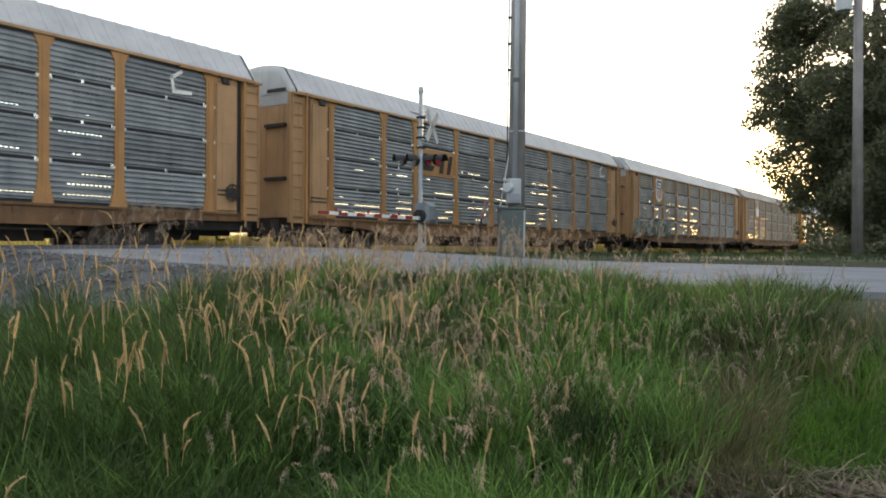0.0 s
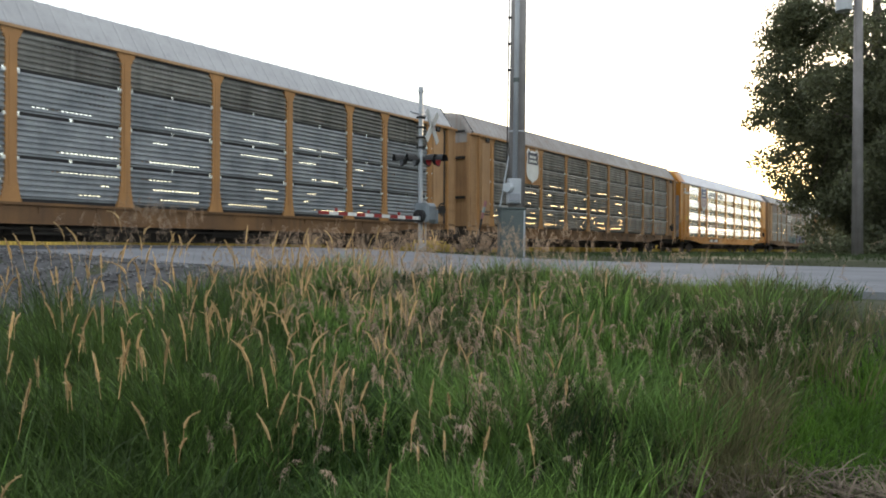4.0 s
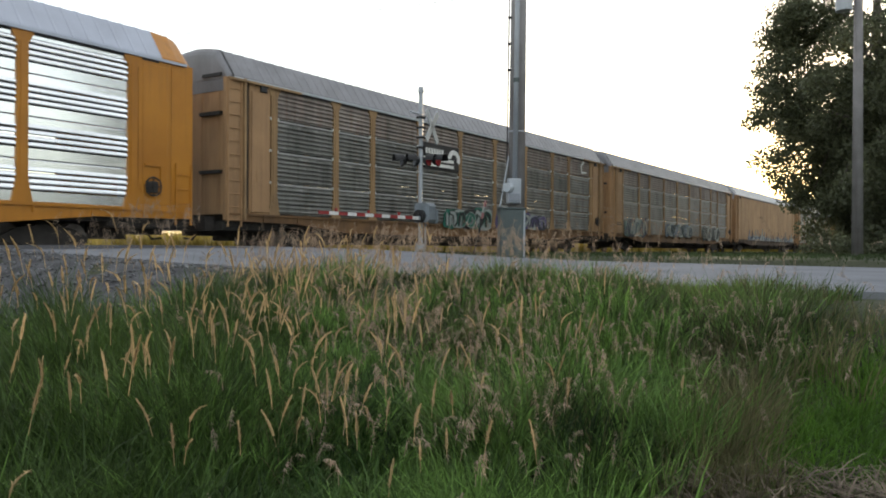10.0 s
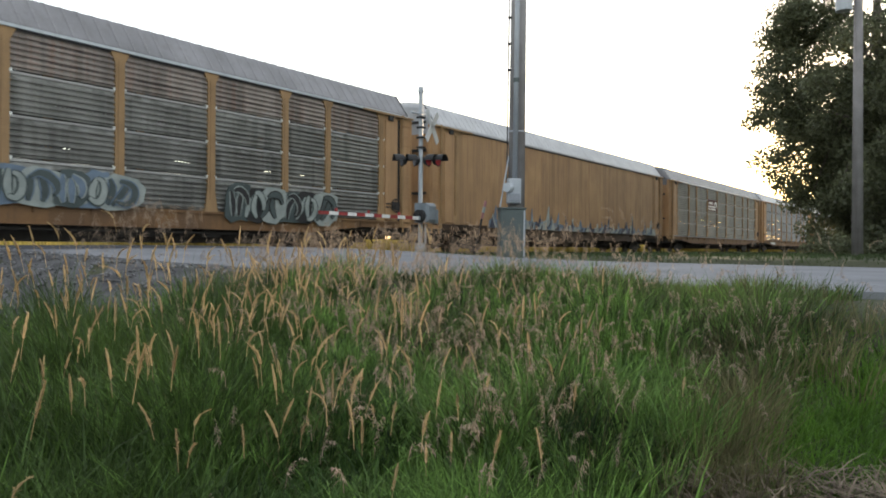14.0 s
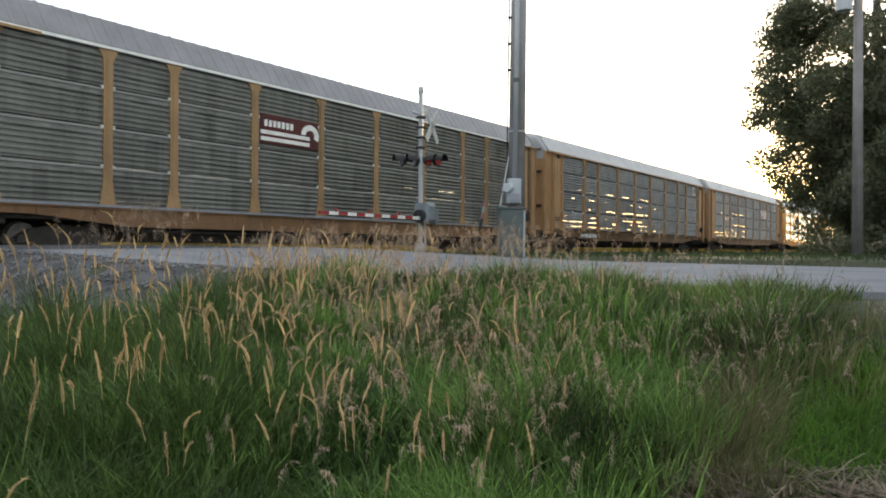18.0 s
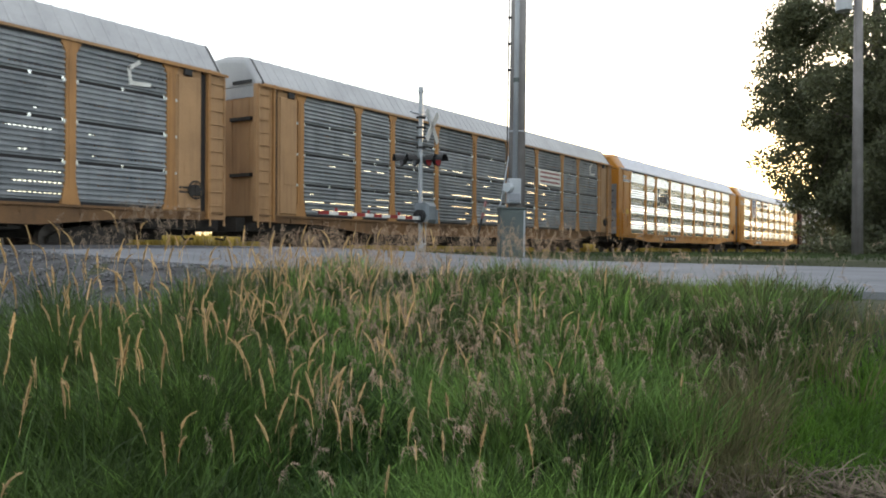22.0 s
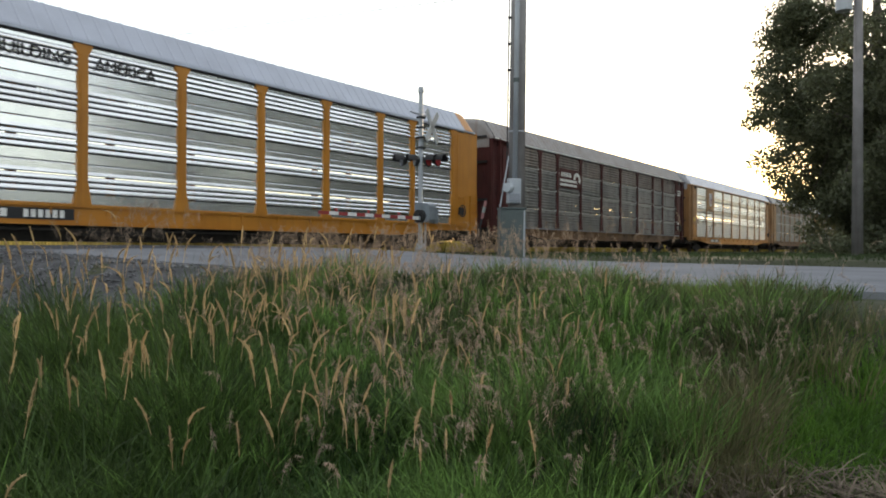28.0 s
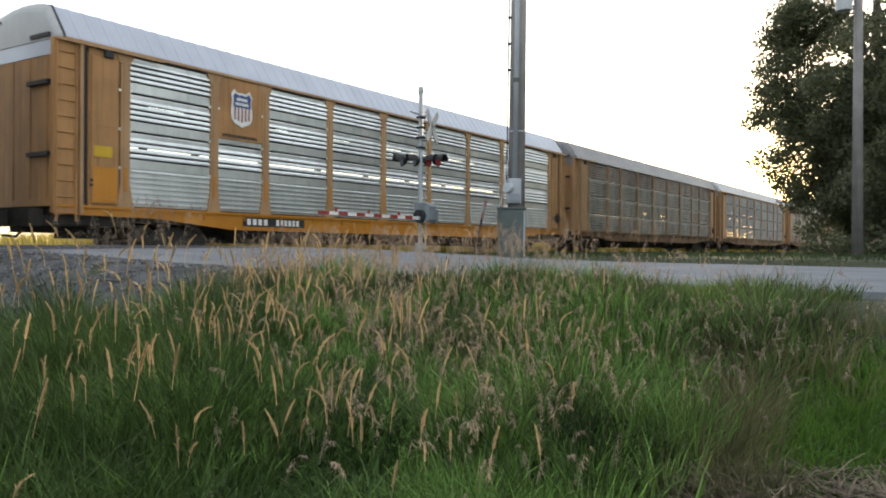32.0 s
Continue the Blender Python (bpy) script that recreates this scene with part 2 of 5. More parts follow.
class Geo:
    """Collects vertices and faces of one part."""

    def __init__(self):
        self.v, self.f = [], []

    def add(self, verts, faces):
        o = len(self.v)
        self.v += [tuple(p) for p in verts]
        self.f += [tuple(i + o for i in q) for q in faces]
        return self

    def box(self, x0, x1, y0, y1, z0, z1):
        return self.add([(x, y, z) for z in (z0, z1) for y in (y0, y1) for x in (x0, x1)],
                        [(0, 2, 3, 1), (4, 5, 7, 6), (0, 1, 5, 4), (2, 6, 7, 3), (0, 4, 6, 2), (1, 3, 7, 5)])

    def slab(self, x0, x1, y0, y1, z0, z1, c):
        """A box with chamfered upright and level edges on its -y face."""
        return self.add([(x0, y1, z0), (x1, y1, z0), (x1, y1, z1), (x0, y1, z1),
                         (x0, y0 + c, z0), (x1, y0 + c, z0), (x1, y0 + c, z1), (x0, y0 + c, z1),
                         (x0 + c, y0, z0 + c), (x1 - c, y0, z0 + c), (x1 - c, y0, z1 - c), (x0 + c, y0, z1 - c)],
                        [(0, 3, 2, 1), (8, 9, 10, 11), (0, 1, 5, 4), (1, 2, 6, 5), (2, 3, 7, 6), (3, 0, 4, 7),
                         (4, 5, 9, 8), (5, 6, 10, 9), (6, 7, 11, 10), (7, 4, 8, 11)])

    def tube(self, p, q, r0, r1=None, n=8, caps=True):
        p, q = Vector(p), Vector(q)
        r1 = r0 if r1 is None else r1
        d = (q - p).normalized()
        u = d.orthogonal().normalized()
        w = d.cross(u)
        ring = lambda c, r: [c + r * (math.cos(t) * u + math.sin(t) * w) for t in (math.tau * k / n for k in range(n))]
        faces = [(k, (k + 1) % n, n + (k + 1) % n, n + k) for k in range(n)]
        if caps:
            faces += [tuple(range(n))[::-1], tuple(range(n, 2 * n))]
        return self.add(ring(p, r0) + ring(q, r1), faces)

    def prism(self, outline, axis, lo, hi):
        """An outline of 2D points drawn out along an axis (0, 1 or 2)."""
        n = len(outline)

        def at(a, b, c):
            return {0: (c, a, b), 1: (a, c, b), 2: (a, b, c)}[axis]
        return self.add([at(a, b, lo) for a, b in outline] + [at(a, b, hi) for a, b in outline],
                        [tuple(range(n))[::-1], tuple(range(n, 2 * n))] +
                        [(k, (k + 1) % n, n + (k + 1) % n, n + k) for k in range(n)])

    def mesh(self, name, smooth=False):
        me = bpy.data.meshes.new(name)
        me.from_pydata(self.v, [], self.f)
        if smooth:
            me.polygons.foreach_set("use_smooth", [True] * len(me.polygons))
        me.update()
        return me


def part(name, geo, material, parent=None, label="", at=None, smooth=False):
    """Links a Geo or a shared mesh as one object, under a thing or part, with a material of its own."""
    me = geo.mesh(name, smooth) if isinstance(geo, Geo) else geo
    ob = new(name, me)
    if not me.materials:
        me.materials.append(material)
    ob.material_slots[0].link = "OBJECT"
    ob.material_slots[0].material = material
    if parent:
        ob.parent = parent
    if at:
        ob.location = at
    if label:
        tagged(ob, label)
    return ob


def fast_mesh(name, verts, quads, tris=None):
    """A large mesh from numpy arrays of vertices and faces of four (and three)."""
    me = bpy.data.meshes.new(name)
    nq, ntri = len(quads), 0 if tris is None else len(tris)
    me.vertices.add(len(verts))
    me.vertices.foreach_set("co", np.asarray(verts, dtype=np.float32).ravel())
    idx = np.asarray(quads, dtype=np.int32).ravel()
    starts = np.arange(nq) * 4
    if ntri:
        idx = np.concatenate([idx, np.asarray(tris, dtype=np.int32).ravel()])
        starts = np.concatenate([starts, nq * 4 + np.arange(ntri) * 3])
    me.loops.add(len(idx))
    me.loops.foreach_set("vertex_index", idx)
    me.polygons.add(nq + ntri)
    me.polygons.foreach_set("loop_start", starts.astype(np.int32))
    me.update(calc_edges=True)
    return me


def sstep(a, b, v):
    t = np.clip((v - a) / (b - a), 0, 1)
    return t * t * (3 - 2 * t)


# ---- ground ----
ROAD0, ROAD1 = 7.5, 17.3            # the road runs along y, across the track


def road_z(y):
    """Road surface: climbs to the crossing, with a low crown just before the rails."""
    return np.clip(-0.010 * np.maximum(0, 15.5 - y), -0.4, 0) - 0.012 + 0.20 * sstep(6.5, 15.6, y) * (1 - sstep(16.4, 17.0, y))


def ground_z(x, y):
    x, y = np.asarray(x, float), np.asarray(y, float)
    zr = road_z(y) - 0.03
    rise = np.maximum(sstep(3.8, 7.4, x), 0.75 * sstep(6.0, 13.0, y) + 0.25 * sstep(12, 15.5, y))
    low = -1.28 + 0.36 * sstep(1.6, 4.6, np.hypot(x, y))
    z = low + (zr - low) * rise
    right = sstep(17.3, 19.0, x)
    z = np.where(x > 17.3, zr + right * (0.02 - zr - 0.06), z)
    bed = sstep(16.2, 17.2, y) * (1 - sstep(22.2, 23.4, y))
    z = z * (1 - bed) + -0.20 * bed
    z = np.where((x > ROAD0 - 1.2) & (x < ROAD1 + 0.8), np.minimum(z, zr - 0.055), z)
    beyond = sstep(23.0, 25.0, y)
    z = z * (1 - beyond) - 0.25 * beyond
    far = sstep(60, 400, np.hypot(x, y))
    return z * (1 - far) - 0.4 * far


def axis(lo, hi, step, reach):
    core = list(np.arange(lo, hi + 1e-6, step))
    out, d = [], step
    while (core[-1] + d) < reach:
        core.append(core[-1] + d)
        d *= 1.25
    d = step
    while core[0] - d > -reach:
        core.insert(0, core[0] - d)
        d *= 1.25
    return np.array(core)


gx, gy = axis(-3, 22, 0.25, 3000), axis(-6, 26, 0.25, 3000)
GX, GY = np.meshgrid(gx, gy)
GZ = ground_z(GX, GY)
near = (np.hypot(GX, GY) < 40)
GZ = GZ + near * 0.025 * np.sin(GX * 3.1 + np.sin(GY * 2.3)) * np.sin(GY * 2.7)
nx, ny = len(gx), len(gy)
ii = (np.arange(ny - 1)[:, None] * nx + np.arange(nx - 1)[None, :]).ravel()
ground = new("ground", fast_mesh("ground", np.stack([GX, GY, GZ], -1).reshape(-1, 3),
                                 np.stack([ii, ii + 1, ii + nx + 1, ii + nx], -1)))
ground.data.materials.append(SOIL)
tagged(ground, "uneven soil with grass thatch and a shallow roadside ditch", "ground", kind="structure")


def strip(name, xs, ys, zf, material, thick):
    g = Geo()
    n = len(xs)
    for j, y in enumerate(ys):
        for x in xs:
            g.v.append((x, y, zf(x, y)))
    for j in range(len(ys) - 1):
        for i in range(n - 1):
            o = j * n + i
            g.f.append((o, o + 1, o + n + 1, o + n))
    # skirt
    for j in range(len(ys) - 1):
        for i, s in ((0, 1), (n - 1, -1)):
            p, q = g.v[j * n + i], g.v[(j + 1) * n + i]
            g.add([p, q, (q[0], q[1], q[2] - thick), (p[0], p[1], p[2] - thick)], [(0, 1, 2, 3)[::s]])
    return part(name, g, material)


TRACK_Y = 19.63
road = strip("road", list(np.linspace(ROAD0, ROAD1, 8)), list(np.linspace(-60, 16.9, 60)),
             lambda x, y: float(road_z(y)) - 0.0014 * (x - 12.95) ** 2, ASPHALT, 0.2)
tagged(road, "pale worn asphalt road leading to the crossing", "road", kind="structure")
road2 = strip("road", list(np.linspace(ROAD0, ROAD1, 8)), list(np.linspace(22.4, 140, 40)),
              lambda x, y: -0.012 - 0.0015 * (x - 12.95) ** 2 - 0.22 * float(sstep(24, 32, y)), ASPHALT, 0.2)
tagged(road2, "pale worn asphalt road beyond the crossing", "road", kind="structure")
patch = strip("asphalt_patch", list(np.linspace(ROAD0 + 0.02, 13.3, 6)), list(np.linspace(13.2, 16.85, 14)),
              lambda x, y: float(road_z(y)) - 0.0014 * (x - 12.95) ** 2 + 0.006, DARK_ASPHALT, 0.02)
tagged(patch, "dark newer asphalt before the rails", "road", kind="structure")
shoulder = strip("shoulder", list(np.linspace(4.4, ROAD0, 10)), list(np.linspace(6.5, 16.6, 24)),
                 lambda x, y: float(ground_z(x, y)) + 0.02 + 0.02 * math.sin(7 * x + 5 * y), GRAVEL, 0.15)
tagged(shoulder, "grey gravel shoulder beside the road", "gravel", kind="structure")
bed = strip("track_bed", list(np.linspace(-420, 420, 120)), [17.0, 17.5, 18.0, 21.3, 21.8, 22.4],
            lambda x, y: -0.16 if 17.6 < y < 21.6 else (-0.18 if 17.2 < y < 22 else -0.24), BALLAST, 0.1)
tagged(bed, "grey crushed-stone ballast under the track", "ballast", kind="structure")

r = np.random.default_rng(40)
n = 5200
px, py = r.uniform(4.5, ROAD0 + 0.15, n), r.uniform(6.6, 16.3, n)
pz = ground_z(px, py) + 0.02 + 0.02 * np.sin(7 * px + 5 * py)
half = r.uniform(0.008, 0.03, (n, 1, 1)) * r.uniform(0.7, 1.3, (n, 1, 3))
octa = np.array([(1, 0, 0), (0, 1, 0), (-1, 0, 0), (0, -1, 0), (0, 0, 0.7), (0, 0, -0.7)], float)
turn = r.random(n) * math.tau
ca, sa = np.cos(turn)[:, None], np.sin(turn)[:, None]
oc = octa[None] * half
V = np.stack([oc[..., 0] * ca - oc[..., 1] * sa + px[:, None], oc[..., 0] * sa + oc[..., 1] * ca + py[:, None], oc[..., 2] + pz[:, None] + 0.006], -1)
T = np.array([(0, 1, 4), (1, 2, 4), (2, 3, 4), (3, 0, 4), (1, 0, 5), (2, 1, 5), (3, 2, 5), (0, 3, 5)])
stones = part("gravel_stones", fast_mesh("gravel_stones", V.reshape(-1, 3), np.zeros((0, 4)), (np.arange(n)[:, None, None] * 6 + T[None]).reshape(-1, 3)), PEBBLE)
tagged(stones, "loose grey stones on the gravel shoulder", "gravel", kind="stuff")

# rails and ties
for s in (-1, 1):
    y = TRACK_Y + s * 0.7525
    prof = [(-0.07, -0.165), (0.07, -0.165), (0.07, -0.15), (0.012, -0.13), (0.012, -0.045), (0.036, -0.035),
            (0.036, -0.006), (0.028, 0.0), (-0.028, 0.0), (-0.036, -0.006), (-0.036, -0.035), (-0.012, -0.045),
            (-0.012, -0.13), (-0.07, -0.15)]
    rail = part("rail", Geo().prism([(y + p, q) for p, q in prof], 0, -420, 420), STEEL)
    tagged(rail, "worn steel rail of the railway track", "rail", "rails of the track", "structure")
tie_mesh = Geo().slab(-0.115, 0.115, -1.3, 1.3, -0.30, -0.14, 0.012).mesh("tie")
ties = new("ties")
ties.location = (0, TRACK_Y, 0)
tagged(ties, "dark creosoted wooden railway ties in ballast", "ties", kind="structure")
for k in range(150):
    x = -4 + 0.56 * k
    if not (ROAD0 - 0.6 < x < ROAD1 + 0.6):
        part("tie", tie_mesh, TIE, ties, at=(x, random.uniform(-0.03, 0.03), 0))
# crossing panels
crossing = new("crossing_surface")
crossing.location = (0, TRACK_Y, 0)
tagged(crossing, "concrete panels of the level crossing between the rails", "crossing", kind="structure")
for k in range(4):
    x0 = ROAD0 + k * (ROAD1 - ROAD0) / 4
    x1 = x0 + (ROAD1 - ROAD0) / 4 - 0.02
    for y0, y1 in ((-2.72, -0.80), (-0.66, 0.66), (0.80, 2.76)):
        part("panel", Geo().box(x0, x1, y0, y1, -0.16, -0.008), CONCRETE, crossing)

# ---- train ----
PITCH, FIRST = 29.406, 3.58
SHIFT = {0: -0.13, 2: 0.06, 6: -0.11, 8: 0.13, 12: -0.07, 14: 0.09}
SIDE = 1.55
Z0, Z1 = 1.16, 5.06                  # panel zone
ROW = (Z1 - Z0) / 4
POSTS = [-12.2, -9.32, -7.33, -4.40, -1.466, 1.466, 4.40, 7.33, 9.32, 12.2]
POST_W = 0.27


OPEN_KINDS = ("open", "louvre")


def corrugated(w, kind, rng_seed, tall=ROW):
    """One corrugated sheet of width w, standing on z = 0; kind sets its slots."""
    rr = random.Random(rng_seed)
    g = Geo()
    ribs = 7
    foot = 0.072 if kind == "dash" else 0.03
    per = (tall - foot - 0.005) / ribs
    if kind in OPEN_KINDS:
        # flat metal at foot and head, four bowed slats with open slots under them between
        lo, hi, d = 0.25, 0.80, 0.03
        pitch = (hi - lo) / 4
        prof = [[(0.0, 0.0), (-0.012, 0.02), (-0.012, lo)]]
        for k in range(4):
            z = lo + k * pitch
            # a bowed slat: its lower half looks to the ground, its upper half to the sky
            prof.append([(y, z + pitch * f) for y, f in ((-0.034, 0.24), (-0.0435, 0.35), (-0.045, 0.44), (-0.0375, 0.75), (-0.020, 1.0))])
        lip = 0.05 if kind == "louvre" else 0.012
        prof.append([(-0.012, hi), (-0.012, tall - lip - 0.018), (0.0, tall - lip)])
        for run in prof:
            for (ya, za), (yb, zb) in zip(run, run[1:]):
                g.add([(-w / 2, ya, za), (w / 2, ya, za), (w / 2, yb, zb), (-w / 2, yb, zb)], [(0, 1, 2, 3)])
        return g.mesh("sheet")
    for r in range(ribs):
        z = foot + r * per
        hat = [(0.0, z), (0.0, z + per * 0.32), (-0.042, z + per * 0.45), (-0.042, z + per * 0.68), (0.0, z + per)]
        if kind == "gap":
            cut = {0, 1, 2} if r in (1, 2, 4, 5) else {0}
        elif kind in ("dash", "few") and r in ((1, 3, 5) if kind == "dash" else (2, 5)):
            cut = {-1}
        else:
            cut = set()
        for k in range(4):
            if k in cut:
                continue
            (ya, za), (yb, zb) = hat[k], hat[k + 1]
            if -1 in cut and k == 0:
                # a row of short pressed slots, blind in places
                c = int(w / 0.115)
                zm = za + (zb - za) * 0.25
                g.add([(-w / 2, ya, za), (w / 2, ya, za), (w / 2, ya, zm), (-w / 2, ya, zm)], [(0, 1, 2, 3)])
                lo, hi = sorted((rr.random(), rr.random()))
                for j in range(c):
                    share = 0.45 if lo < j / c < hi else 1.0
                    a, b = -w / 2 + j * w / c, -w / 2 + (j + share) * w / c
                    g.add([(a, ya, zm), (b, ya, zm), (b, yb, zb), (a, yb, zb)], [(0, 1, 2, 3)])
                continue
            g.add([(-w / 2, ya, za), (w / 2, ya, za), (w / 2, yb, zb), (-w / 2, yb, zb)], [(0, 1, 2, 3)])
    return g.mesh("sheet")


SHEETS = {}


def sheet(w, kind, variant):
    key = (round(w, 2), kind, variant)
    if key not in SHEETS:
        SHEETS[key] = corrugated(w, kind, hash(key[0]) % 97 + variant)
    return SHEETS[key]


def post_geo():
    """A side post that flares at its foot and head."""
    g = Geo()
    a = POST_W / 2
    pts = [(-a * 1.9, 1.12), (a * 1.9, 1.12), (a * 1.5, 1.35), (a, 1.75), (a, 4.75), (a * 1.9, 4.98), (a * 1.9, 5.06),
           (-a * 1.9, 5.06), (-a * 1.9, 4.98), (-a, 4.75), (-a, 1.75), (-a * 1.5, 1.35)]
    g.prism(pts, 1, -0.06, 0.02)
    g.box(-a * 0.45, a * 0.45, -0.075, -0.06, 1.5, 4.8)
    return g.mesh("post")


POST = post_geo()
STRAP = Geo().slab(-POST_W / 2 - 0.055, POST_W / 2 + 0.055, -0.058, -0.02, -0.04, 0.04, 0.006).mesh("joint_strap")


def roof_outline(d=0.0):
    o = [(-1.60, 5.06), (-1.56, 5.17), (-1.04, 5.92), (-0.5, 6.02), (0, 6.06)]
    o = o + [(-y, z) for y, z in o[-2::-1]]
    return o


def roof_geo(half):
    """A ribbed radial roof with thickness."""
    g = Geo()
    outer = roof_outline()
    inner = [(y * 0.985, z - 0.05) for y, z in outer]
    ring = outer + inner[::-1]
    step = 0.42
    n = int(2 * half / step)
    step = 2 * half / n
    m = len(ring)
    xs = []
    for k in range(n + 1):
        x = -half + k * step
        xs += [(x - 0.035, 0.0), (x - 0.015, 0.018), (x + 0.015, 0.018), (x + 0.035, 0.0)]
    xs[0], xs[1] = (-half, 0.0), (-half + 0.005, 0.018)
    xs[-1], xs[-2] = (half, 0.0), (half - 0.005, 0.018)
    for x, up in xs:
        for i, (y, z) in enumerate(ring):
            g.v.append((x, y, z + (up if i < len(outer) else 0)))
    for k in range(len(xs) - 1):
        for i in range(m):
            j = (i + 1) % m
            g.f.append((k * m + i, (k + 1) * m + i, (k + 1) * m + j, k * m + j))
    g.f.append(tuple(range(m)))
    g.f.append(tuple(range((len(xs) - 1) * m, len(xs) * m))[::-1])
    return g.mesh("roof")


ROOF = roof_geo(13.85)
ROOF_SHORT = roof_geo(13.1)


def cap_geo(x0, x1):
    o = roof_outline()
    o[0] = (-1.58, 5.06)
    o[-1] = (1.58, 5.06)
    g = Geo()
    n = len(o)
    steps = ((0.0, 1.0, 1.0), (0.55, 0.99, 0.97), (0.85, 0.965, 0.90), (1.0, 0.93, 0.80))
    for f, ky, kz in steps:
        x = x0 + (x1 - x0) * f if x1 > 0 else x1 + (x0 - x1) * f
        g.v += [(x, y * ky, 5.06 + (z - 5.06) * kz) for y, z in o]
    for k in range(len(steps) - 1):
        for i in range(n):
            a, b = k * n + i, k * n + (i + 1) % n
            g.f.append((a, b, b + n, a + n) if x1 > 0 else (b, a, a + n, b + n))
    g.f += [tuple(range(n)), tuple(range(3 * n, 4 * n))[::-1]]
    return g


def ladder_geo(x0, x1, top=4.95, n=11):
    g = Geo()
    for x in (x0, x1):
        g.box(x - 0.02, x + 0.02, -0.075, -0.035, 0.75, top)
    for k in range(n):
        z = 0.95 + k * 0.38
        g.tube((x0, -0.055, z), (x1, -0.055, z), 0.013, n=6)
    return g


def sill_geo():
    """Fish-bellied side sill of the flat car, with a top flange."""
    pts = [(-14.05, 1.16), (-14.05, 0.92), (-11.2, 0.90), (-8.6, 0.66), (8.6, 0.66), (11.2, 0.90), (14.05, 0.92), (14.05, 1.16)]
    g = Geo().prism(pts, 1, -SIDE - 0.01, -SIDE + 0.09)
    g.box(-14.05, 14.05, -SIDE - 0.06, -SIDE - 0.01, 1.09, 1.15)
    g.box(-8.6, 8.6, -SIDE - 0.05, -SIDE - 0.01, 0.66, 0.70)
    for k in range(18):
        x = -12.6 + k * 1.48
        g.box(x - 0.02, x + 0.02, -SIDE - 0.045, -SIDE - 0.01, 0.92, 1.09)
    return g.mesh("sill")


SILL = sill_geo()
UNDERFRAME = Geo().box(-13.8, 13.8, -1.36, 1.36, 0.80, 1.12).mesh("underframe")
BEARER = Geo().box(-0.15, 0.15, -1.45, 1.45, 0.55, 0.795).mesh("crossbearer")
GEAR = {"center_sill": Geo().box(-12.9, 12.9, -0.35, 0.35, 0.36, 0.795).mesh("center_sill"),
        "belly_box": Geo().slab(-7.8, 7.8, -0.9, 0.9, 0.28, 0.79, 0.03).mesh("belly_box"),
        "brake_reservoir": Geo().tube((1.6, -1.15, 0.62), (3.4, -1.15, 0.62), 0.20, n=14).mesh("brake_reservoir"),
        "tool_box": Geo().slab(-4.2, -1.8, -1.30, -0.92, 0.42, 0.79, 0.02).mesh("tool_box"),
        "brake_valve": Geo().slab(4.3, 5.0, -1.34, -0.92, 0.44, 0.79, 0.03).mesh("brake_valve"),
        "brake_pipe": Geo().tube((-8, -1.40, 0.56), (8, -1.40, 0.56), 0.03, n=6).mesh("brake_pipe")}
DRAFT = {s: Geo().slab(*sorted((s * 11.7, s * 14.0)), -1.32, 1.32, 0.66, 0.90, 0.03).box(*sorted((s * 11.7, s * 14.02)), -0.42, 0.42, 0.50, 0.66).box(*sorted((s * 14.0, s * 14.36)), -1.0, 1.0, 0.64, 1.06).mesh("draft_box") for s in (-1, 1)}
TRUCK = Geo()
for s in (-1, 1):
    TRUCK.prism([(-1.1, 0.36), (-0.75, 0.55), (-0.4, 0.62), (0.4, 0.62), (0.75, 0.55), (1.1, 0.36), (1.1, 0.22),
                 (0.7, 0.22), (0.45, 0.14), (-0.45, 0.14), (-0.7, 0.22), (-1.1, 0.22)], 1, s * 1.0 - 0.07, s * 1.0 + 0.07)
TRUCK.box(-0.25, 0.25, -1.05, 1.05, 0.30, 0.66)
TRUCK = TRUCK.mesh("truck_frame")
WHEELSET = Geo().tube((0, -1.05, 0), (0, 1.05, 0), 0.075, n=10)
for s in (-1, 1):
    WHEELSET.tube((0, s * 0.70, 0), (0, s * 0.83, 0), 0.36, n=24).tube((0, s * 0.66, 0), (0, s * 0.70, 0), 0.385, n=24)
    for k in range(6):
        t = math.tau * k / 6
        WHEELSET.tube((0.2 * math.cos(t), s * 0.83, 0.2 * math.sin(t)), (0.2 * math.cos(t), s * 0.845, 0.2 * math.sin(t)), 0.05, n=8)
WHEELSET = WHEELSET.mesh("wheelset")
COUPLER = Geo().box(-0.1, 0.42, -0.12, 0.12, 0.70, 0.95).box(0.36, 0.62, -0.20, 0.20, 0.66, 1.0).box(-0.3, -0.1, -0.3, 0.3, 0.6, 1.02)
COUPLER.tube((0.0, 0.45, 0.7), (0.3, 0.45, 0.38), 0.03, n=6).tube((0.3, 0.45, 0.38), (0.62, 0.45, 0.42), 0.03, n=6)
COUPLER = COUPLER.mesh("coupler")


def side_door_geo(x0, x1, plain):
    g = Geo().slab(x0, x1, -0.05 if plain else -0.04, 0.02, 1.10, 5.06, 0.012)
    if plain:
        g.slab(x0 + 0.12, x1 - 0.12, -0.065, -0.05, 1.25, 4.9, 0.01)
        g.box(x0 + 0.18, x1 - 0.3, -0.10, -0.065, 2.25, 2.32)
        g.box(x1 - 0.36, x1 - 0.30, -0.10, -0.065, 1.5, 2.32)
    else:
        g.slab(x0 + 0.06, x1 - 0.06, -0.09, -0.05, 1.2, 4.8, 0.02)
        g.box(x0 + 0.2, x1 - 0.2, -0.10, -0.09, 3.1, 3.12)
        g.box(x0 + 0.25, x1 - 0.25, -0.10, -0.09, 2.1, 2.5)
    return g


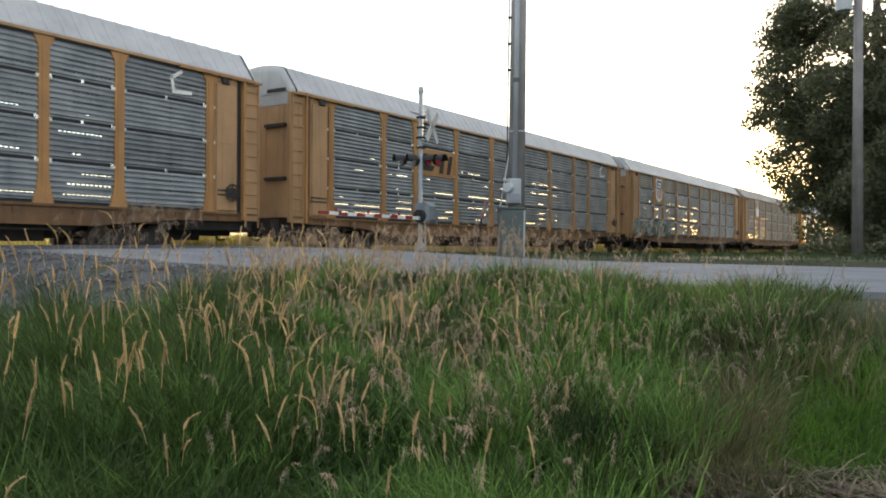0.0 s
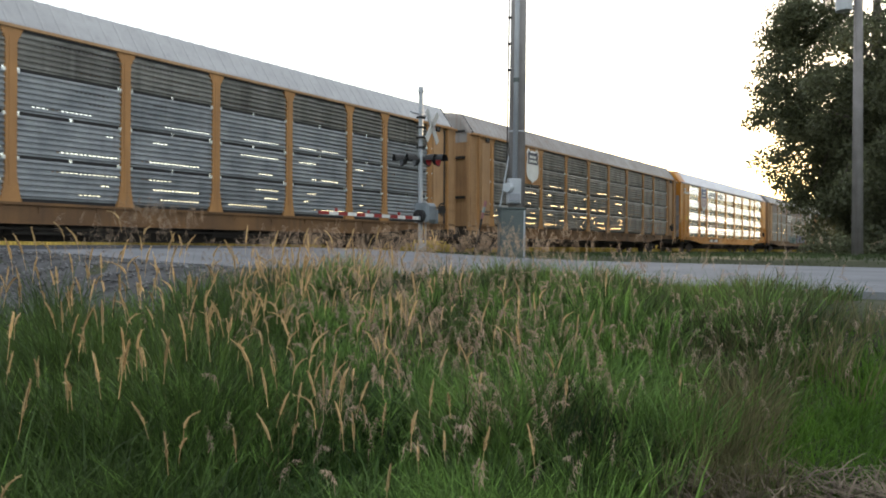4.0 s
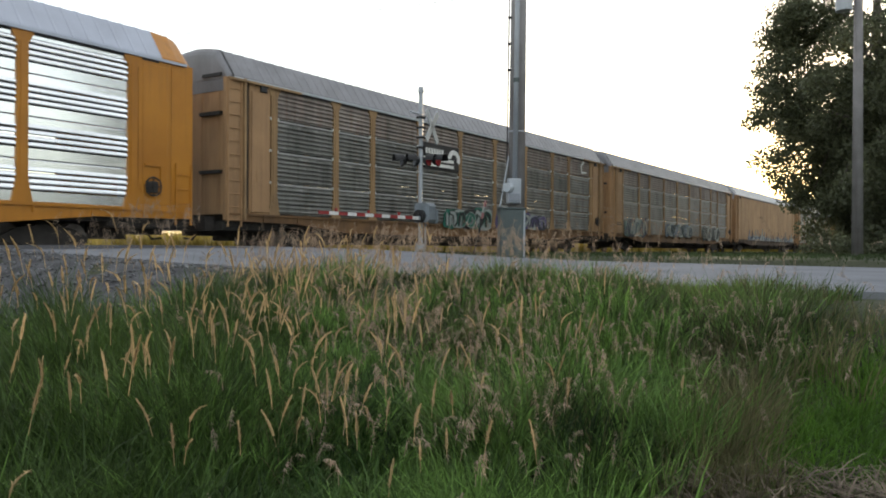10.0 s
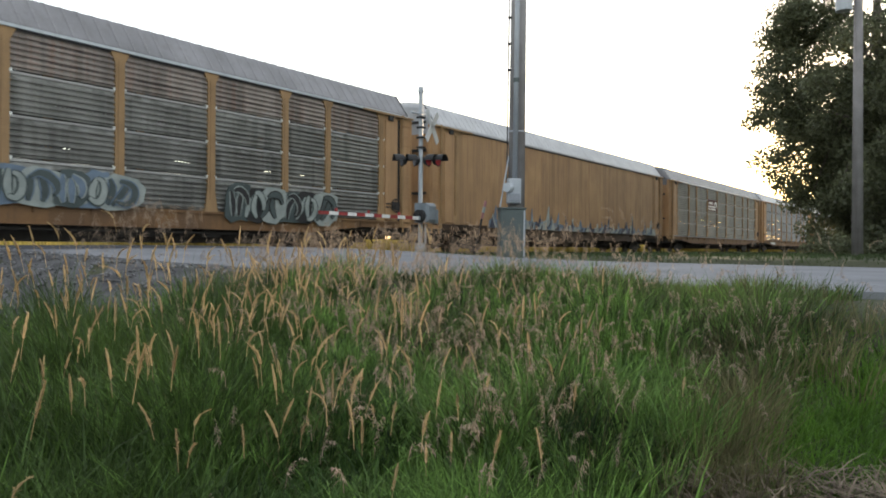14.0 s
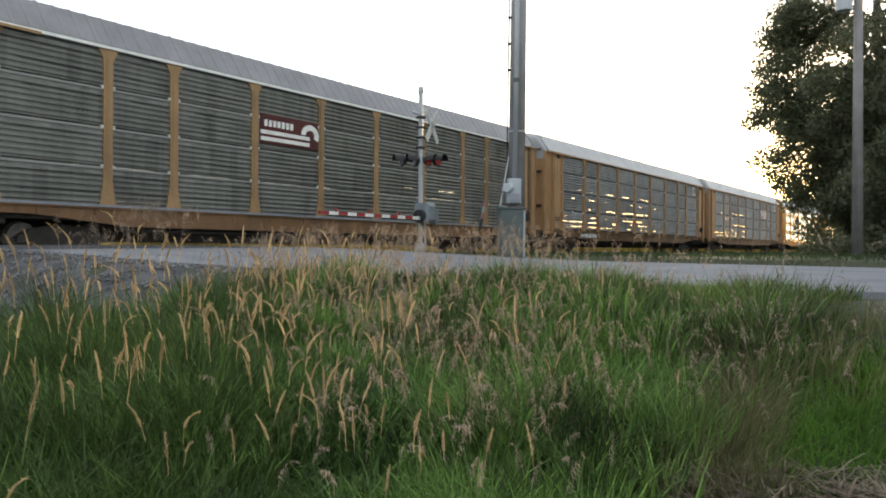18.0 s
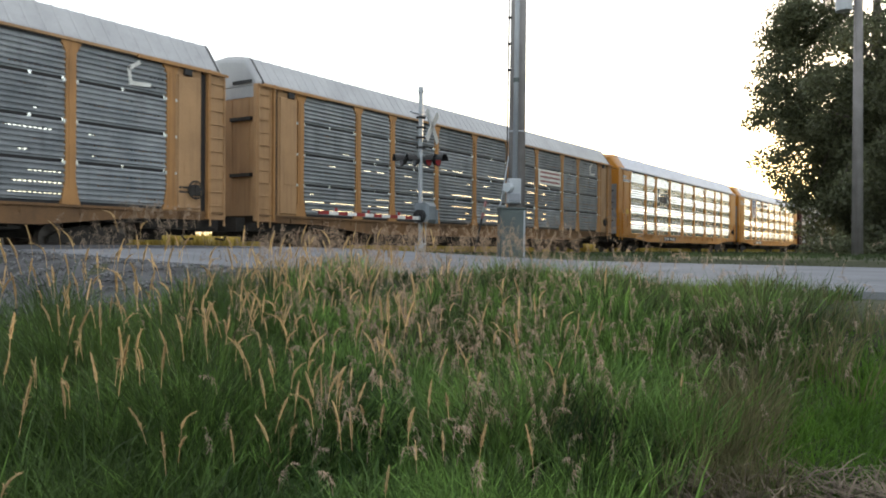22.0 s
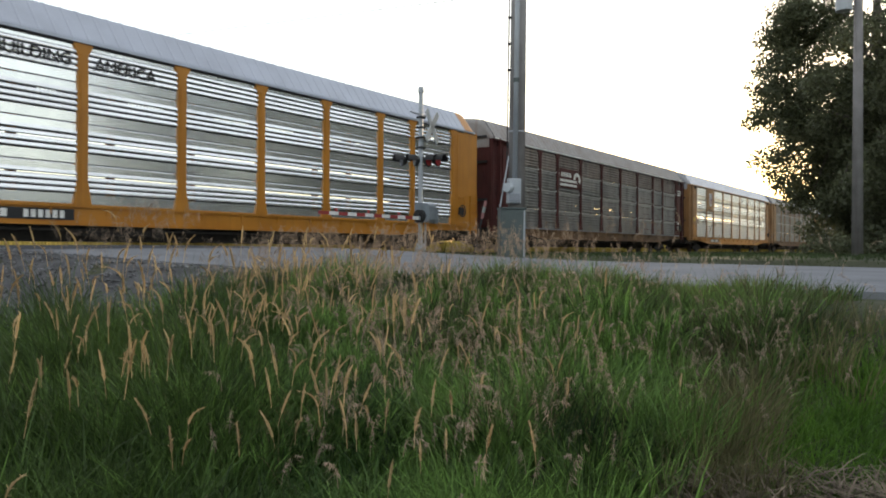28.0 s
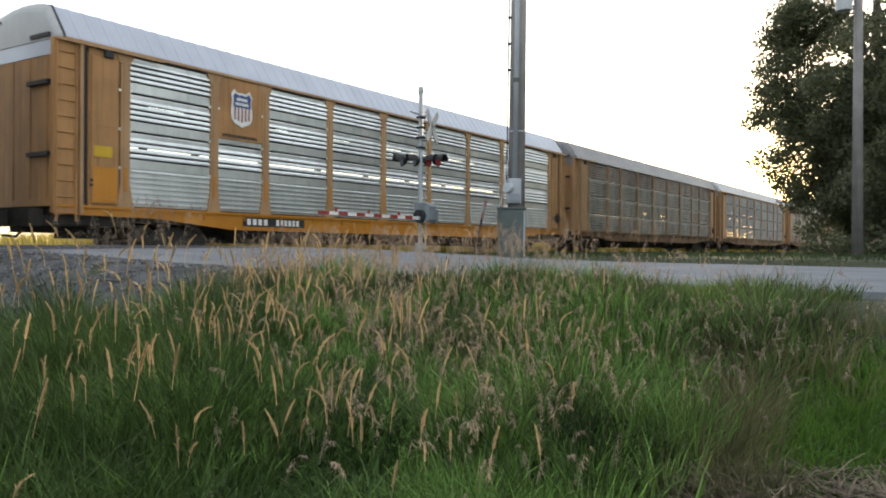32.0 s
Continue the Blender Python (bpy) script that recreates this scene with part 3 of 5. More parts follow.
DOORS = {(s, p): side_door_geo(*((12.36, 13.38 if p else 13.22) if s > 0 else (-13.38 if p else -13.22, -12.36)), p).mesh("side_door")
         for s in (-1, 1) for p in (0, 1)}
LADDERS = {s: ladder_geo(*((13.54, 14.04) if s > 0 else (-14.04, -13.54))).mesh("ladder") for s in (-1, 1)}
LADDERS_LOW = {s: ladder_geo(*((13.54, 14.04) if s > 0 else (-14.04, -13.54)), 2.4, 4).mesh("ladder") for s in (-1, 1)}


def end_leaf_geo(s, w):
    """One leaf of the folding end doors, with a pressed rib."""
    x = s * 13.92
    g = Geo().box(min(x, x + s * 0.06), max(x, x + s * 0.06), -w / 2, w / 2, 1.12, 5.0)
    return g.box(*sorted((x + s * 0.06, x + s * 0.075)), -0.05, 0.05, 1.3, 4.85)


ENDS = {s: end_leaf_geo(s, 0.725).mesh("end_door") for s in (-1, 1)}
CORNER = {s: Geo().box(*sorted((s * 13.40, s * 14.1)), -0.03, 0.10, 0.95, 5.06).mesh("corner_post") for s in (-1, 1)}
CORNER_EDGE = {s: Geo().box(*sorted((s * 13.40, s * 13.48)), -0.13, -0.03, 0.95, 5.10).mesh("edge_angle") for s in (-1, 1)}
CAP = {s: cap_geo(*sorted((s * 13.85, s * 14.02))).mesh("roof_end") for s in (-1, 1)}
CAP_LONG = {s: cap_geo(*sorted((s * 13.1, s * 14.06))).mesh("roof_end") for s in (-1, 1)}
SLOT = {s: Geo().box(*sorted((s * 14.021, s * 14.06)), -1.3, -0.5, 5.12, 5.22).mesh("vent_slot") for s in (-1, 1)}
GRAB = {s: Geo().box(*sorted((s * 13.98, s * 14.10)), -1.30, -0.42, 0.0, 0.10).mesh("grab_bar") for s in (-1, 1)}
HEADER = {s: Geo().box(*sorted((s * 13.90, s * 14.0)), -1.50, 1.50, 4.70, 5.058).mesh("end_header") for s in (-1, 1)}
# added black ring that stands for the shaded gap at the roof's edge
ROOF_GAP_SHADE = {s: Geo().prism([(y * 1.006, z + 0.012) for y, z in roof_outline()], 0, *sorted((s * 13.80, s * 13.86))).mesh("roof_gasket") for s in (-1, 1)}
# black backing in the recess beside the door, its shade given as colour
DOOR_GAP_SHADE = {s: Geo().box(*sorted((s * 13.222, s * 13.398)), 0.0, 0.03, 1.15, 4.95).mesh("door_gap") for s in (-1, 1)}
RAIL_BAR = {s: Geo().box(*sorted((s * 11.1, s * 14.1)), -0.15, -0.10, 4.99, 5.055).mesh("door_rail") for s in (-1, 1)}
HANGER = {s: Geo().slab(*sorted((s * 12.58, s * 12.84)), -0.15, -0.09, 4.80, 4.985, 0.02).mesh("door_hanger") for s in (-1, 1)}
END_TOP = {s: Geo().box(*sorted((s * 13.998, s * 14.012)), -1.47, 1.47, 4.12, 5.0).mesh("end_panel") for s in (-1, 1)}
END_BAR = {s: Geo().box(*sorted((s * 13.98, s * 14.045)), -0.62, -0.54, 1.2, 4.6).mesh("lock_bar") for s in (-1, 1)}
END_LATCH = {s: Geo().slab(*sorted((s * 13.98, s * 14.06)), -1.22, -0.86, -0.04, 0.04, 0.01).mesh("latch") for s in (-1, 1)}
BRAKE = Geo()
for k in range(16):
    t0, t1 = math.tau * k / 16, math.tau * (k + 1) / 16
    BRAKE.tube((0.24 * math.cos(t0), -0.16, 0.24 * math.sin(t0)), (0.24 * math.cos(t1), -0.16, 0.24 * math.sin(t1)), 0.022, n=5)
BRAKE.tube((0, -0.18, 0), (0, -0.06, 0), 0.05, n=8).box(-0.23, 0.23, -0.17, -0.155, -0.015, 0.015).box(-0.015, 0.015, -0.17, -0.155, -0.23, 0.23)
BRAKE.slab(-0.17, 0.17, -0.15, -0.06, -0.16, 0.14, 0.02)
BRAKE = BRAKE.mesh("brake_wheel")
# solid black strip drawn for the shaded gap below the eave trim
EAVE_SHADE = Geo().box(-13.0, 13.0, -0.052, 0.0, 4.975, 5.028).mesh("eave_gap")
STRIP = Geo().box(-12.9, 12.9, -0.075, -0.052, 1.13, 1.19).mesh("edge_strip")
EAVE = Geo().box(-13.85, 13.85, -0.10, 0.04, 5.03, 5.10).mesh("eave_trim")


def place_flip(ob, far):
    """Puts a side part, drawn for the near side, on the near or the far side of its car."""
    if far:
        ob.matrix_basis = pose(ob.location.x, SIDE, ob.location.z, 0, 0, 180)
    else:
        ob.location.y = -SIDE
    return ob


WHEELS = []


BRACKET = Geo().slab(-0.035, 0.035, -0.02, 0.018, -0.01, 0.085, 0.008).mesh("bracket")
DECK_EDGE = Geo().box(-12.2, 12.2, 0.02, 0.05, -0.02, 0.08).mesh("deck_edge")


def autorack(j, label, panel, top, post, door, sill, roof, kind, end=None, cap=None, modern=False, board=None, strip_paint=None):
    car = new("autorack_car")
    tagged(car, label, "railway car", "cars of the freight train")
    car.location = (FIRST + PITCH * j + SHIFT.get(j, 0), TRACK_Y, 0)
    end, cap = end or door, cap or roof
    for far in (0, 1):
        for i, x in enumerate(POSTS):
            if kind == "plain" and not far and 0 < i < 9:
                continue
            pst = place_flip(part("post", POST, post, car, at=(x, 0, 0)), far)
            if not far and not modern and kind != "plain":
                for r in range(1, 4):
                    part("joint_strap", STRAP, GALV_DULL, pst, at=(0, 0, Z0 + r * ROW))
        for i in range(9):
            w = POSTS[i + 1] - POSTS[i] - POST_W * 0.7
            xm = (POSTS[i] + POSTS[i + 1]) / 2
            for r in range(4):
                if kind == "plain":
                    continue
                # far walls take the darker metal: shade inside the car, put into colour
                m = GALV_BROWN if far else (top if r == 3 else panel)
                blind = kind == "louvre" and r == 0
                k = "shut" if blind else kind if not far else ("gap" if kind == "dash" else "few")
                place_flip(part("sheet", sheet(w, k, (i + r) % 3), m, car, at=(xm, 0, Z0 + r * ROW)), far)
        for s in (-1, 1):
            place_flip(part("side_door", DOORS[s, int(modern)], door, car), far)
            place_flip(part("corner_post", CORNER[s], door, car), far)
            if not modern:
                place_flip(part("edge_angle", CORNER_EDGE[s], post, car), far)
                place_flip(part("door_rail", RAIL_BAR[s], post, car), far)
                place_flip(part("door_gap", DOOR_GAP_SHADE[s], BLACK, car), far)
                place_flip(part("door_hanger", HANGER[s], BLACK, car), far)
            place_flip(part("ladder", (LADDERS_LOW if modern else LADDERS)[s], door, car), far)
        place_flip(part("eave_trim", EAVE, board or roof, car), far)
        place_flip(part("eave_gap", EAVE_SHADE, BLACK, car), far)
        place_flip(part("brake_wheel", BRAKE, UNDER, car, "black hand-brake wheel", at=(12.75 if modern else 12.95, 0, 1.72)), far)
        if strip_paint:
            place_flip(part("edge_strip", STRIP, strip_paint, car), far)
        sl = part("sill", SILL, sill, car)
        if far:
            sl.matrix_basis = pose(0, 0, 0, 0, 0, 180)
    if kind == "plain":
        for far in (0, 1):
            for i in range(9):
                w = (POSTS[i + 1] - POSTS[i])
                xm = (POSTS[i] + POSTS[i + 1]) / 2
                g = Geo()
                for k, (y, z) in enumerate(((-0.030, Z0), (-0.045, Z0 + 0.02), (-0.045, Z1 - 0.02), (-0.030, Z1))):
                    for xx, dy in ((-w / 2, 0.012), (-w / 2 + 0.03, 0.0), (w / 2 - 0.03, 0.0), (w / 2, 0.012)):
                        g.v.append((xx, y + dy, z))
                g.f += [(4 * j_ + i_, 4 * j_ + i_ + 1, 4 * j_ + i_ + 5, 4 * j_ + i_ + 4) for j_ in range(3) for i_ in range(3)]
                place_flip(part("side_sheet", g, panel, car, at=(xm, 0, 0)), far)
    if kind in ("dash", "louvre"):
        for r in range(5):
            place_flip(part("deck_edge", DECK_EDGE, BLACK, car, at=(0, 0, Z0 + r * ROW)), 0)
    if kind == "dash":
        for r in range(1, 4):
            for i in range(9):
                for x in (POSTS[i] + 0.17, (POSTS[i] + POSTS[i + 1]) / 2, POSTS[i + 1] - 0.17):
                    if (i + r + int(x)) % 4:
                        place_flip(part("bracket", BRACKET, GALV, car, at=(x, 0, Z0 + r * ROW)), 0)
    part("roof", ROOF_SHORT if modern else ROOF, roof, car)
    frame_part = part("underframe", UNDERFRAME, UNDER, car)
    for gear, me in GEAR.items():
        part(gear, me, UNDER, frame_part)
    for s in (-1, 1):
        part("draft_box", DRAFT[s], UNDER, frame_part)
    for x in (-8.05, 8.05):
        part("crossbearer", BEARER, UNDER, frame_part, at=(x, 0, 0))
    part("deck", Geo().box(-13.8, 13.8, -1.5, 1.5, 1.121, 1.155), INTERIOR_SHADE, car)
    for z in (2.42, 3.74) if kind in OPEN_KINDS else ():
        part("deck", Geo().box(-13.6, 13.6, -1.46, 1.46, z, z + 0.05), INTERIOR_SHADE, car)
    for s in (-1, 1):
        for y in (-1.095, -0.365, 0.365, 1.095):
            part("end_door", ENDS[s], end, car, at=(0, y, 0))
        part("roof_end", (CAP_LONG if modern else CAP)[s], cap, car)
        if modern:
            part("end_panel", END_TOP[s], cap, car)
            part("lock_bar", END_BAR[s], BLACK, car)
            for z in (1.9, 2.6, 3.0, 3.7):
                part("latch", END_LATCH[s], BLACK, car, at=(0, 0, z))
        else:
            part("vent_slot", SLOT[s], BLACK, car)
            part("end_header", HEADER[s], roof, car)
            part("roof_gasket", ROOF_GAP_SHADE[s], BLACK, car)
            for z in (2.3, 4.0):
                part("grab_bar", GRAB[s], BLACK, car, at=(0, 0, z))
        part("coupler", COUPLER, UNDER, car, at=(s * 14.05, 0, 0)).rotation_euler = (0, 0, 0 if s > 0 else math.pi)
        t = part("truck", TRUCK, UNDER, car, at=(s * 10.2, 0, 0.02))
        for a in (-0.86, 0.86):
            w = part("wheelset", WHEELSET, STEEL, t, at=(a, 0, 0.34))
            WHEELS.append((w, a))
    return car


def face_plate(car, name, x0, x1, z0, z1, material, label="", depth=0.03, y=0.04):
    g = Geo().slab(x0, x1, -SIDE - y - depth, -SIDE - y, z0, z1, 0.008)
    return part(name, g, material, car, label)


def shield(car, x, z, s, top_m, low_m, stripe_m, edge_m):
    """A shield emblem: an edge, an upper field with plain bars, and upright stripes below."""
    def outline(k):
        half = [(0.0, 0.50), (0.14, 0.47), (0.26, 0.50), (0.36, 0.58), (0.50, 0.40), (0.455, 0.28), (0.45, 0.14), (0.49, 0.0),
                (0.51, -0.2), (0.46, -0.38), (0.34, -0.50), (0.16, -0.55), (0.0, -0.62)]
        pts = half + [(-a, b) for a, b in half[-2:0:-1]]
        return [(x + a * s * k, z + b * s * k * 1.12) for a, b in pts]
    y = -SIDE - 0.085
    em = part("emblem", Geo().prism(outline(1.08), 1, y, y + 0.015), edge_m, car, "shield emblem")
    part("field", Geo().prism(outline(0.98), 1, y - 0.006, y), low_m, em)
    up = [(x + a * s, z + b * s) for a, b in ((-0.45, 0.02), (0.45, 0.02), (0.43, 0.30), (0.46, 0.44), (0.35, 0.58), (0.25, 0.51), (0.13, 0.485), (0, 0.52),
                                              (-0.13, 0.485), (-0.25, 0.51), (-0.35, 0.58), (-0.46, 0.44), (-0.43, 0.30))]
    part("chief", Geo().prism(up, 1, y - 0.012, y - 0.006), top_m, em)
    for dz, w, n in ((0.33, 0.56, 5), (0.15, 0.68, 7)):
        for k in range(n):
            a = x + (k / n - 0.5) * w * s
            part("bar", Geo().box(a, a + 0.74 * w * s / n, y - 0.017, y - 0.012, z + dz * s - 0.055 * s, z + dz * s + 0.055 * s), edge_m, em)
    if stripe_m:
        for k in range(5):
            xx = x + (k - 2) * 0.18 * s
            part("stripe", Geo().box(xx - 0.045 * s, xx + 0.045 * s, y - 0.012, y - 0.006, z - (0.55 - 0.05 * abs(k - 2)) * s, z + 0.015 * s), stripe_m, em)
    return em


def bars(car, x, z, w, h, n, material, y=-SIDE - 0.075, gap=0.35):
    """Illegible lettering as plain bars."""
    step = w / n
    for k in range(n):
        part("bar", Geo().box(x + k * step, x + (k + 1 - gap) * step, y - 0.006, y, z, z + h), material, car)


def logo_sign(car, x0, x1, z0, z1, plate):
    """Dark plate with lettering bars, two long bars and a hooked ring."""
    pl = face_plate(car, "sign_plate", x0, x1, z0, z1, plate, "dark plate with pale bars and a ring emblem", 0.02, 0.05)
    y = -SIDE - 0.08
    h, w = z1 - z0, x1 - x0
    for k in range(7):
        a = x0 + 0.06 * w + k * 0.072 * w
        part("bar", Geo().box(a, a + 0.05 * w, y, y + 0.008, z0 + 0.58 * h, z0 + 0.8 * h), WHITE, pl)
    for dz in (0.10, 0.32):
        part("bar", Geo().box(x0, x0 + 0.84 * w, y, y + 0.008, z0 + dz * h, z0 + (dz + 0.13) * h), WHITE, pl)
    cx, cz, ro, ri = x0 + 0.85 * w, z0 + 0.5 * h, 0.38 * h, 0.19 * h
    n = 14
    arc = [math.pi * (1.0 - 1.15 * k / n) for k in range(n + 1)]
    q = [(cx + ro * 1.2 * math.cos(t), cz + ro * math.sin(t)) for t in arc] + [(cx + ri * 1.2 * math.cos(t), cz + ri * math.sin(t)) for t in arc[::-1]]
    g = Geo().prism(q, 1, y, y + 0.008)
    part("ring", g, WHITE, pl)


def spray_line(pts, w, y):
    """A sprayed stroke: one smooth thick band through the points, a hair more proud towards its end."""
    fine = []
    ext = [pts[0]] + list(pts) + [pts[-1]]
    for p0, p1, p2, p3 in zip(ext, ext[1:], ext[2:], ext[3:]):
        for k in range(4):
            t = k / 4
            fine.append(tuple(0.5 * (2 * b + (c - a) * t + (2 * a - 5 * b + 4 * c - d) * t * t + (3 * b - a - 3 * c + d) * t ** 3)
                              for a, b, c, d in zip(p0, p1, p2, p3)))
    fine.append(tuple(pts[-1]))
    g = Geo()
    m = len(fine)
    for i, (x, z) in enumerate(fine):
        (xa, za), (xb, zb) = fine[max(0, i - 1)], fine[min(m - 1, i + 1)]
        d = math.hypot(xb - xa, zb - za) or 1e-6
        ww = w * (0.45 + 0.55 * min(1, 3 * min(i, m - 1 - i) / m))
        ox, oz = -(zb - za) / d * ww, (xb - xa) / d * ww
        yy = y - 0.006 * i / m
        g.v += [(x + ox, yy, z + oz), (x - ox, yy, z - oz), (x - ox, y + 0.006, z - oz), (x + ox, y + 0.006, z + oz)]
    for i in range(m - 1):
        for k in range(4):
            j = (k + 1) % 4
            g.f.append((4 * i + k, 4 * i + j, 4 * i + 4 + j, 4 * i + 4 + k))
    g.f += [(3, 2, 1, 0), (4 * m - 4, 4 * m - 3, 4 * m - 2, 4 * m - 1)]
    return g


def graffiti(car, seed, x0, x1, z0, z1, cols, jag=False):
    """Sprayed bubble shapes along the foot of a side: a cloudy fill, bent strokes with an outline, no letters."""
    rr = random.Random(seed)
    x, y = x0, -SIDE - 0.10
    k = 0
    while x < x1:
        w = rr.uniform(0.7, 1.6) if jag else rr.uniform(0.55, 0.95)
        h = (z1 - z0) * (rr.uniform(0.3, 1.0) if jag else rr.uniform(0.8, 1.0))
        yk = y - 0.008 * (k % 3)
        if jag:
            pts = [(x - 0.15, z0), (x + w + 0.25, z0), (x + w * 0.95, z0 + h * rr.uniform(0.25, 0.5)), (x + w * 0.62, z0 + h * 0.36),
                   (x + w * rr.uniform(0.4, 0.6), z0 + h), (x + w * 0.33, z0 + h * 0.42), (x - 0.02, z0 + h * rr.uniform(0.3, 0.6))]
        else:
            n = 16
            pts = [(x + w / 2 + w * 0.74 * math.copysign(abs(math.cos(t)) ** 0.6, math.cos(t)) * (1 + 0.12 * rr.uniform(-1, 1)) + 0.1 * math.sin(t),
                    z0 + h / 2 + h * 0.54 * math.copysign(abs(math.sin(t)) ** 0.6, math.sin(t)) * (1 + 0.12 * rr.uniform(-1, 1)))
                   for t in (math.tau * (q + 0.5) / n for q in range(n))]
        tag = part("graffiti", Geo().prism(pts, 1, yk - 0.002, y + 0.02), cols[k % len(cols)], car, "sprayed graffiti shape")
        line_m, edge_m = cols[(k + 1) % len(cols)], cols[(k + 2) % len(cols)]
        cx, cz = x + w / 2, z0 + h / 2
        rw, rh = w * 0.42, h * (0.2 if jag else 0.40)
        if jag:
            cz = z0 + h * 0.28
        if jag:
            for m_, up, f in ((edge_m, 0.004, 0.85), (line_m, 0.009, 0.55)):
                a0, hh = x + w * rr.uniform(-0.1, 0.3), h * f * rr.uniform(0.7, 1.0)
                tip = a0 + w * rr.uniform(0.1, 0.7)
                shard = [(a0, z0 + 0.03), (a0 + w * rr.uniform(0.4, 0.7), z0 + 0.03), (tip + 0.10, z0 + hh * 0.6), (tip, z0 + hh), (tip - 0.12, z0 + hh * 0.45)]
                part("shard", Geo().prism(shard, 1, yk - up - 0.003, yk), m_, tag)
        # slanting slashes and a hooked sweep across them, each with an outline
        for slash in range(0 if jag else 3):
            sx = cx + rw * (slash - 1) * 0.85 + rr.uniform(-0.06, 0.06)
            tilt = rr.uniform(-0.1, 0.28)
            if slash < 2:
                run = [(sx - tilt, cz - rh), (sx + rr.uniform(-0.12, 0.12), cz + rr.uniform(-0.2, 0.2) * rh), (sx + tilt, cz + rh * rr.uniform(0.75, 1.05))]
            else:
                t0 = rr.uniform(1.2, 2.6)
                run = [(cx + rw * 1.05 * math.cos(t0 - 0.6 * q), cz + rh * rr.uniform(0.75, 1.0) * math.sin(t0 - 0.6 * q)) for q in range(rr.randint(5, 7))]
            for m_, wd, up in ((edge_m, 0.13, 0.004), (line_m, 0.085, 0.012)):
                part("stroke", spray_line(run, wd * (0.7 if jag else 1), yk - up - 0.016 * slash), m_, tag)
        x += w * rr.uniform(0.9, 1.1)
        k += 1


def words(car, txt, x, z, size, material, y=-SIDE - 0.075):
    cu = bpy.data.curves.new("lettering", "FONT")
    cu.body, cu.size, cu.extrude = txt, size, 0.003
    ob = new("lettering", cu)
    dg = bpy.context.evaluated_depsgraph_get()
    me = bpy.data.meshes.new_from_object(ob.evaluated_get(dg))
    bpy.data.objects.remove(ob)
    me.materials.clear()
    o = part("lettering", me, material, car)
    o.matrix_basis = pose(x, y, z, 90, 0, 0)
    return o


CARS = []
GREY_OLD = dict(panel=GALV_GREY, top=GALV_GREY, post=ORANGE, door=TAN, sill=SILL_BROWN, roof=ROOF_WHITE, kind="dash", board=TAN)
BROWN_OLD = dict(panel=GALV_BROWN, top=RUST_TOP, post=POST_BROWN, door=TAN, sill=SILL_BROWN, roof=ROOF_GREY, kind="few", board=SIGN_BACK)
NEW = dict(panel=GALV, top=GALV, post=YELLOW, door=YELLOW, sill=YELLOW, roof=ROOF_NEW, kind="open", modern=True, end=DOOR_GREY, cap=YELLOW)
SPEC = [
    ("grey corrugated autorack with orange posts and tan ends", GREY_OLD),
    ("grey corrugated autorack with a lettered tan panel", GREY_OLD),
    ("weathered grey autorack with shield panel and pale graffiti", dict(GREY_OLD, top=GALV_BROWN)),
    ("grimy grey autorack with a faded shield and stained roof", dict(GREY_OLD, panel=GALV_BROWN, top=GALV_BROWN, roof=ROOF_STAIN)),
    ("clean bright-yellow autorack with silver sheets and a shield", NEW),
    ("grimy brown autorack with a dark sign and green graffiti", BROWN_OLD),
    ("grimy brown autorack with white graffiti along its foot", BROWN_OLD),
    ("smooth tan autorack with blue-grey graffiti along its foot", dict(BROWN_OLD, kind="plain", panel=RUSTY_TAN, roof=ROOF_WHITE, sill=SILL_DARK, board=ROOF_WHITE)),
    ("grimy brown autorack with maroon sign and tan posts", dict(BROWN_OLD, panel=GALV_SOOT, top=GALV_SOOT, board=WHITE, strip_paint=DOOR_GREY)),
    ("grey corrugated autorack with orange posts and a black sill plate", GREY_OLD),
    ("grey corrugated autorack with a red and white sign", GREY_OLD),
    ("clean bright-yellow autorack with silver sheets and a black emblem", dict(NEW)),
    ("clean bright-yellow autorack with silver sheets and a large shield", NEW),
    ("grimy grey autorack with maroon posts and stained roof", dict(BROWN_OLD, panel=GALV_MID, top=RUST_TOP, post=MAROON, door=MAROON, sill=SILL_BROWN, roof=ROOF_STAIN, board=WHITE, strip_paint=DOOR_GREY)),
    ("yellow autorack with silver sheets and a small shield", dict(NEW, kind="louvre", panel=GALV_DULL, top=GALV_DULL, modern=False, board=TAN, cap=ROOF_WHITE, end=ORANGE, post=TAN, door=ORANGE)),
    ("grimy brown autorack with tan posts", BROWN_OLD),
    ("grey corrugated autorack with orange posts", GREY_OLD),
    ("grimy brown autorack with tan ends", BROWN_OLD),
    ("grey corrugated autorack with tan ends", GREY_OLD),
]
for j, (label, kw) in enumerate(SPEC):
    CARS.append(autorack(j, label, **kw))

# markings
BAY = (-9.32 + POST_W / 2, -7.33 - POST_W / 2)      # the narrow bay that carries the shields


def shield_panel(j, paint, top_m, low_m, stripe_m, edge_m, s=1.0, z=4.2):
    pl = face_plate(CARS[j], "emblem_panel", BAY[0] - 0.02, BAY[1] + 0.02, Z0 + 2.1, 5.02, paint, "painted emblem panel", 0.02, 0.036)
    shield(CARS[j], sum(BAY) / 2, z, s, top_m, low_m, stripe_m, edge_m)


shield_panel(2, ORANGE, BLUE, WHITE, PALE_RED, WHITE, 1.15)
shield_panel(3, ORANGE, NAVY, WHITE, None, WHITE, 1.15)
shield_panel(4, YELLOW, BLUE, WHITE, PALE_RED, WHITE, 1.35)
shield_panel(12, YELLOW, BLUE, WHITE, PALE_RED, WHITE, 1.35)
shield_panel(14, ORANGE, BLUE, WHITE, PALE_RED, WHITE, 0.75)
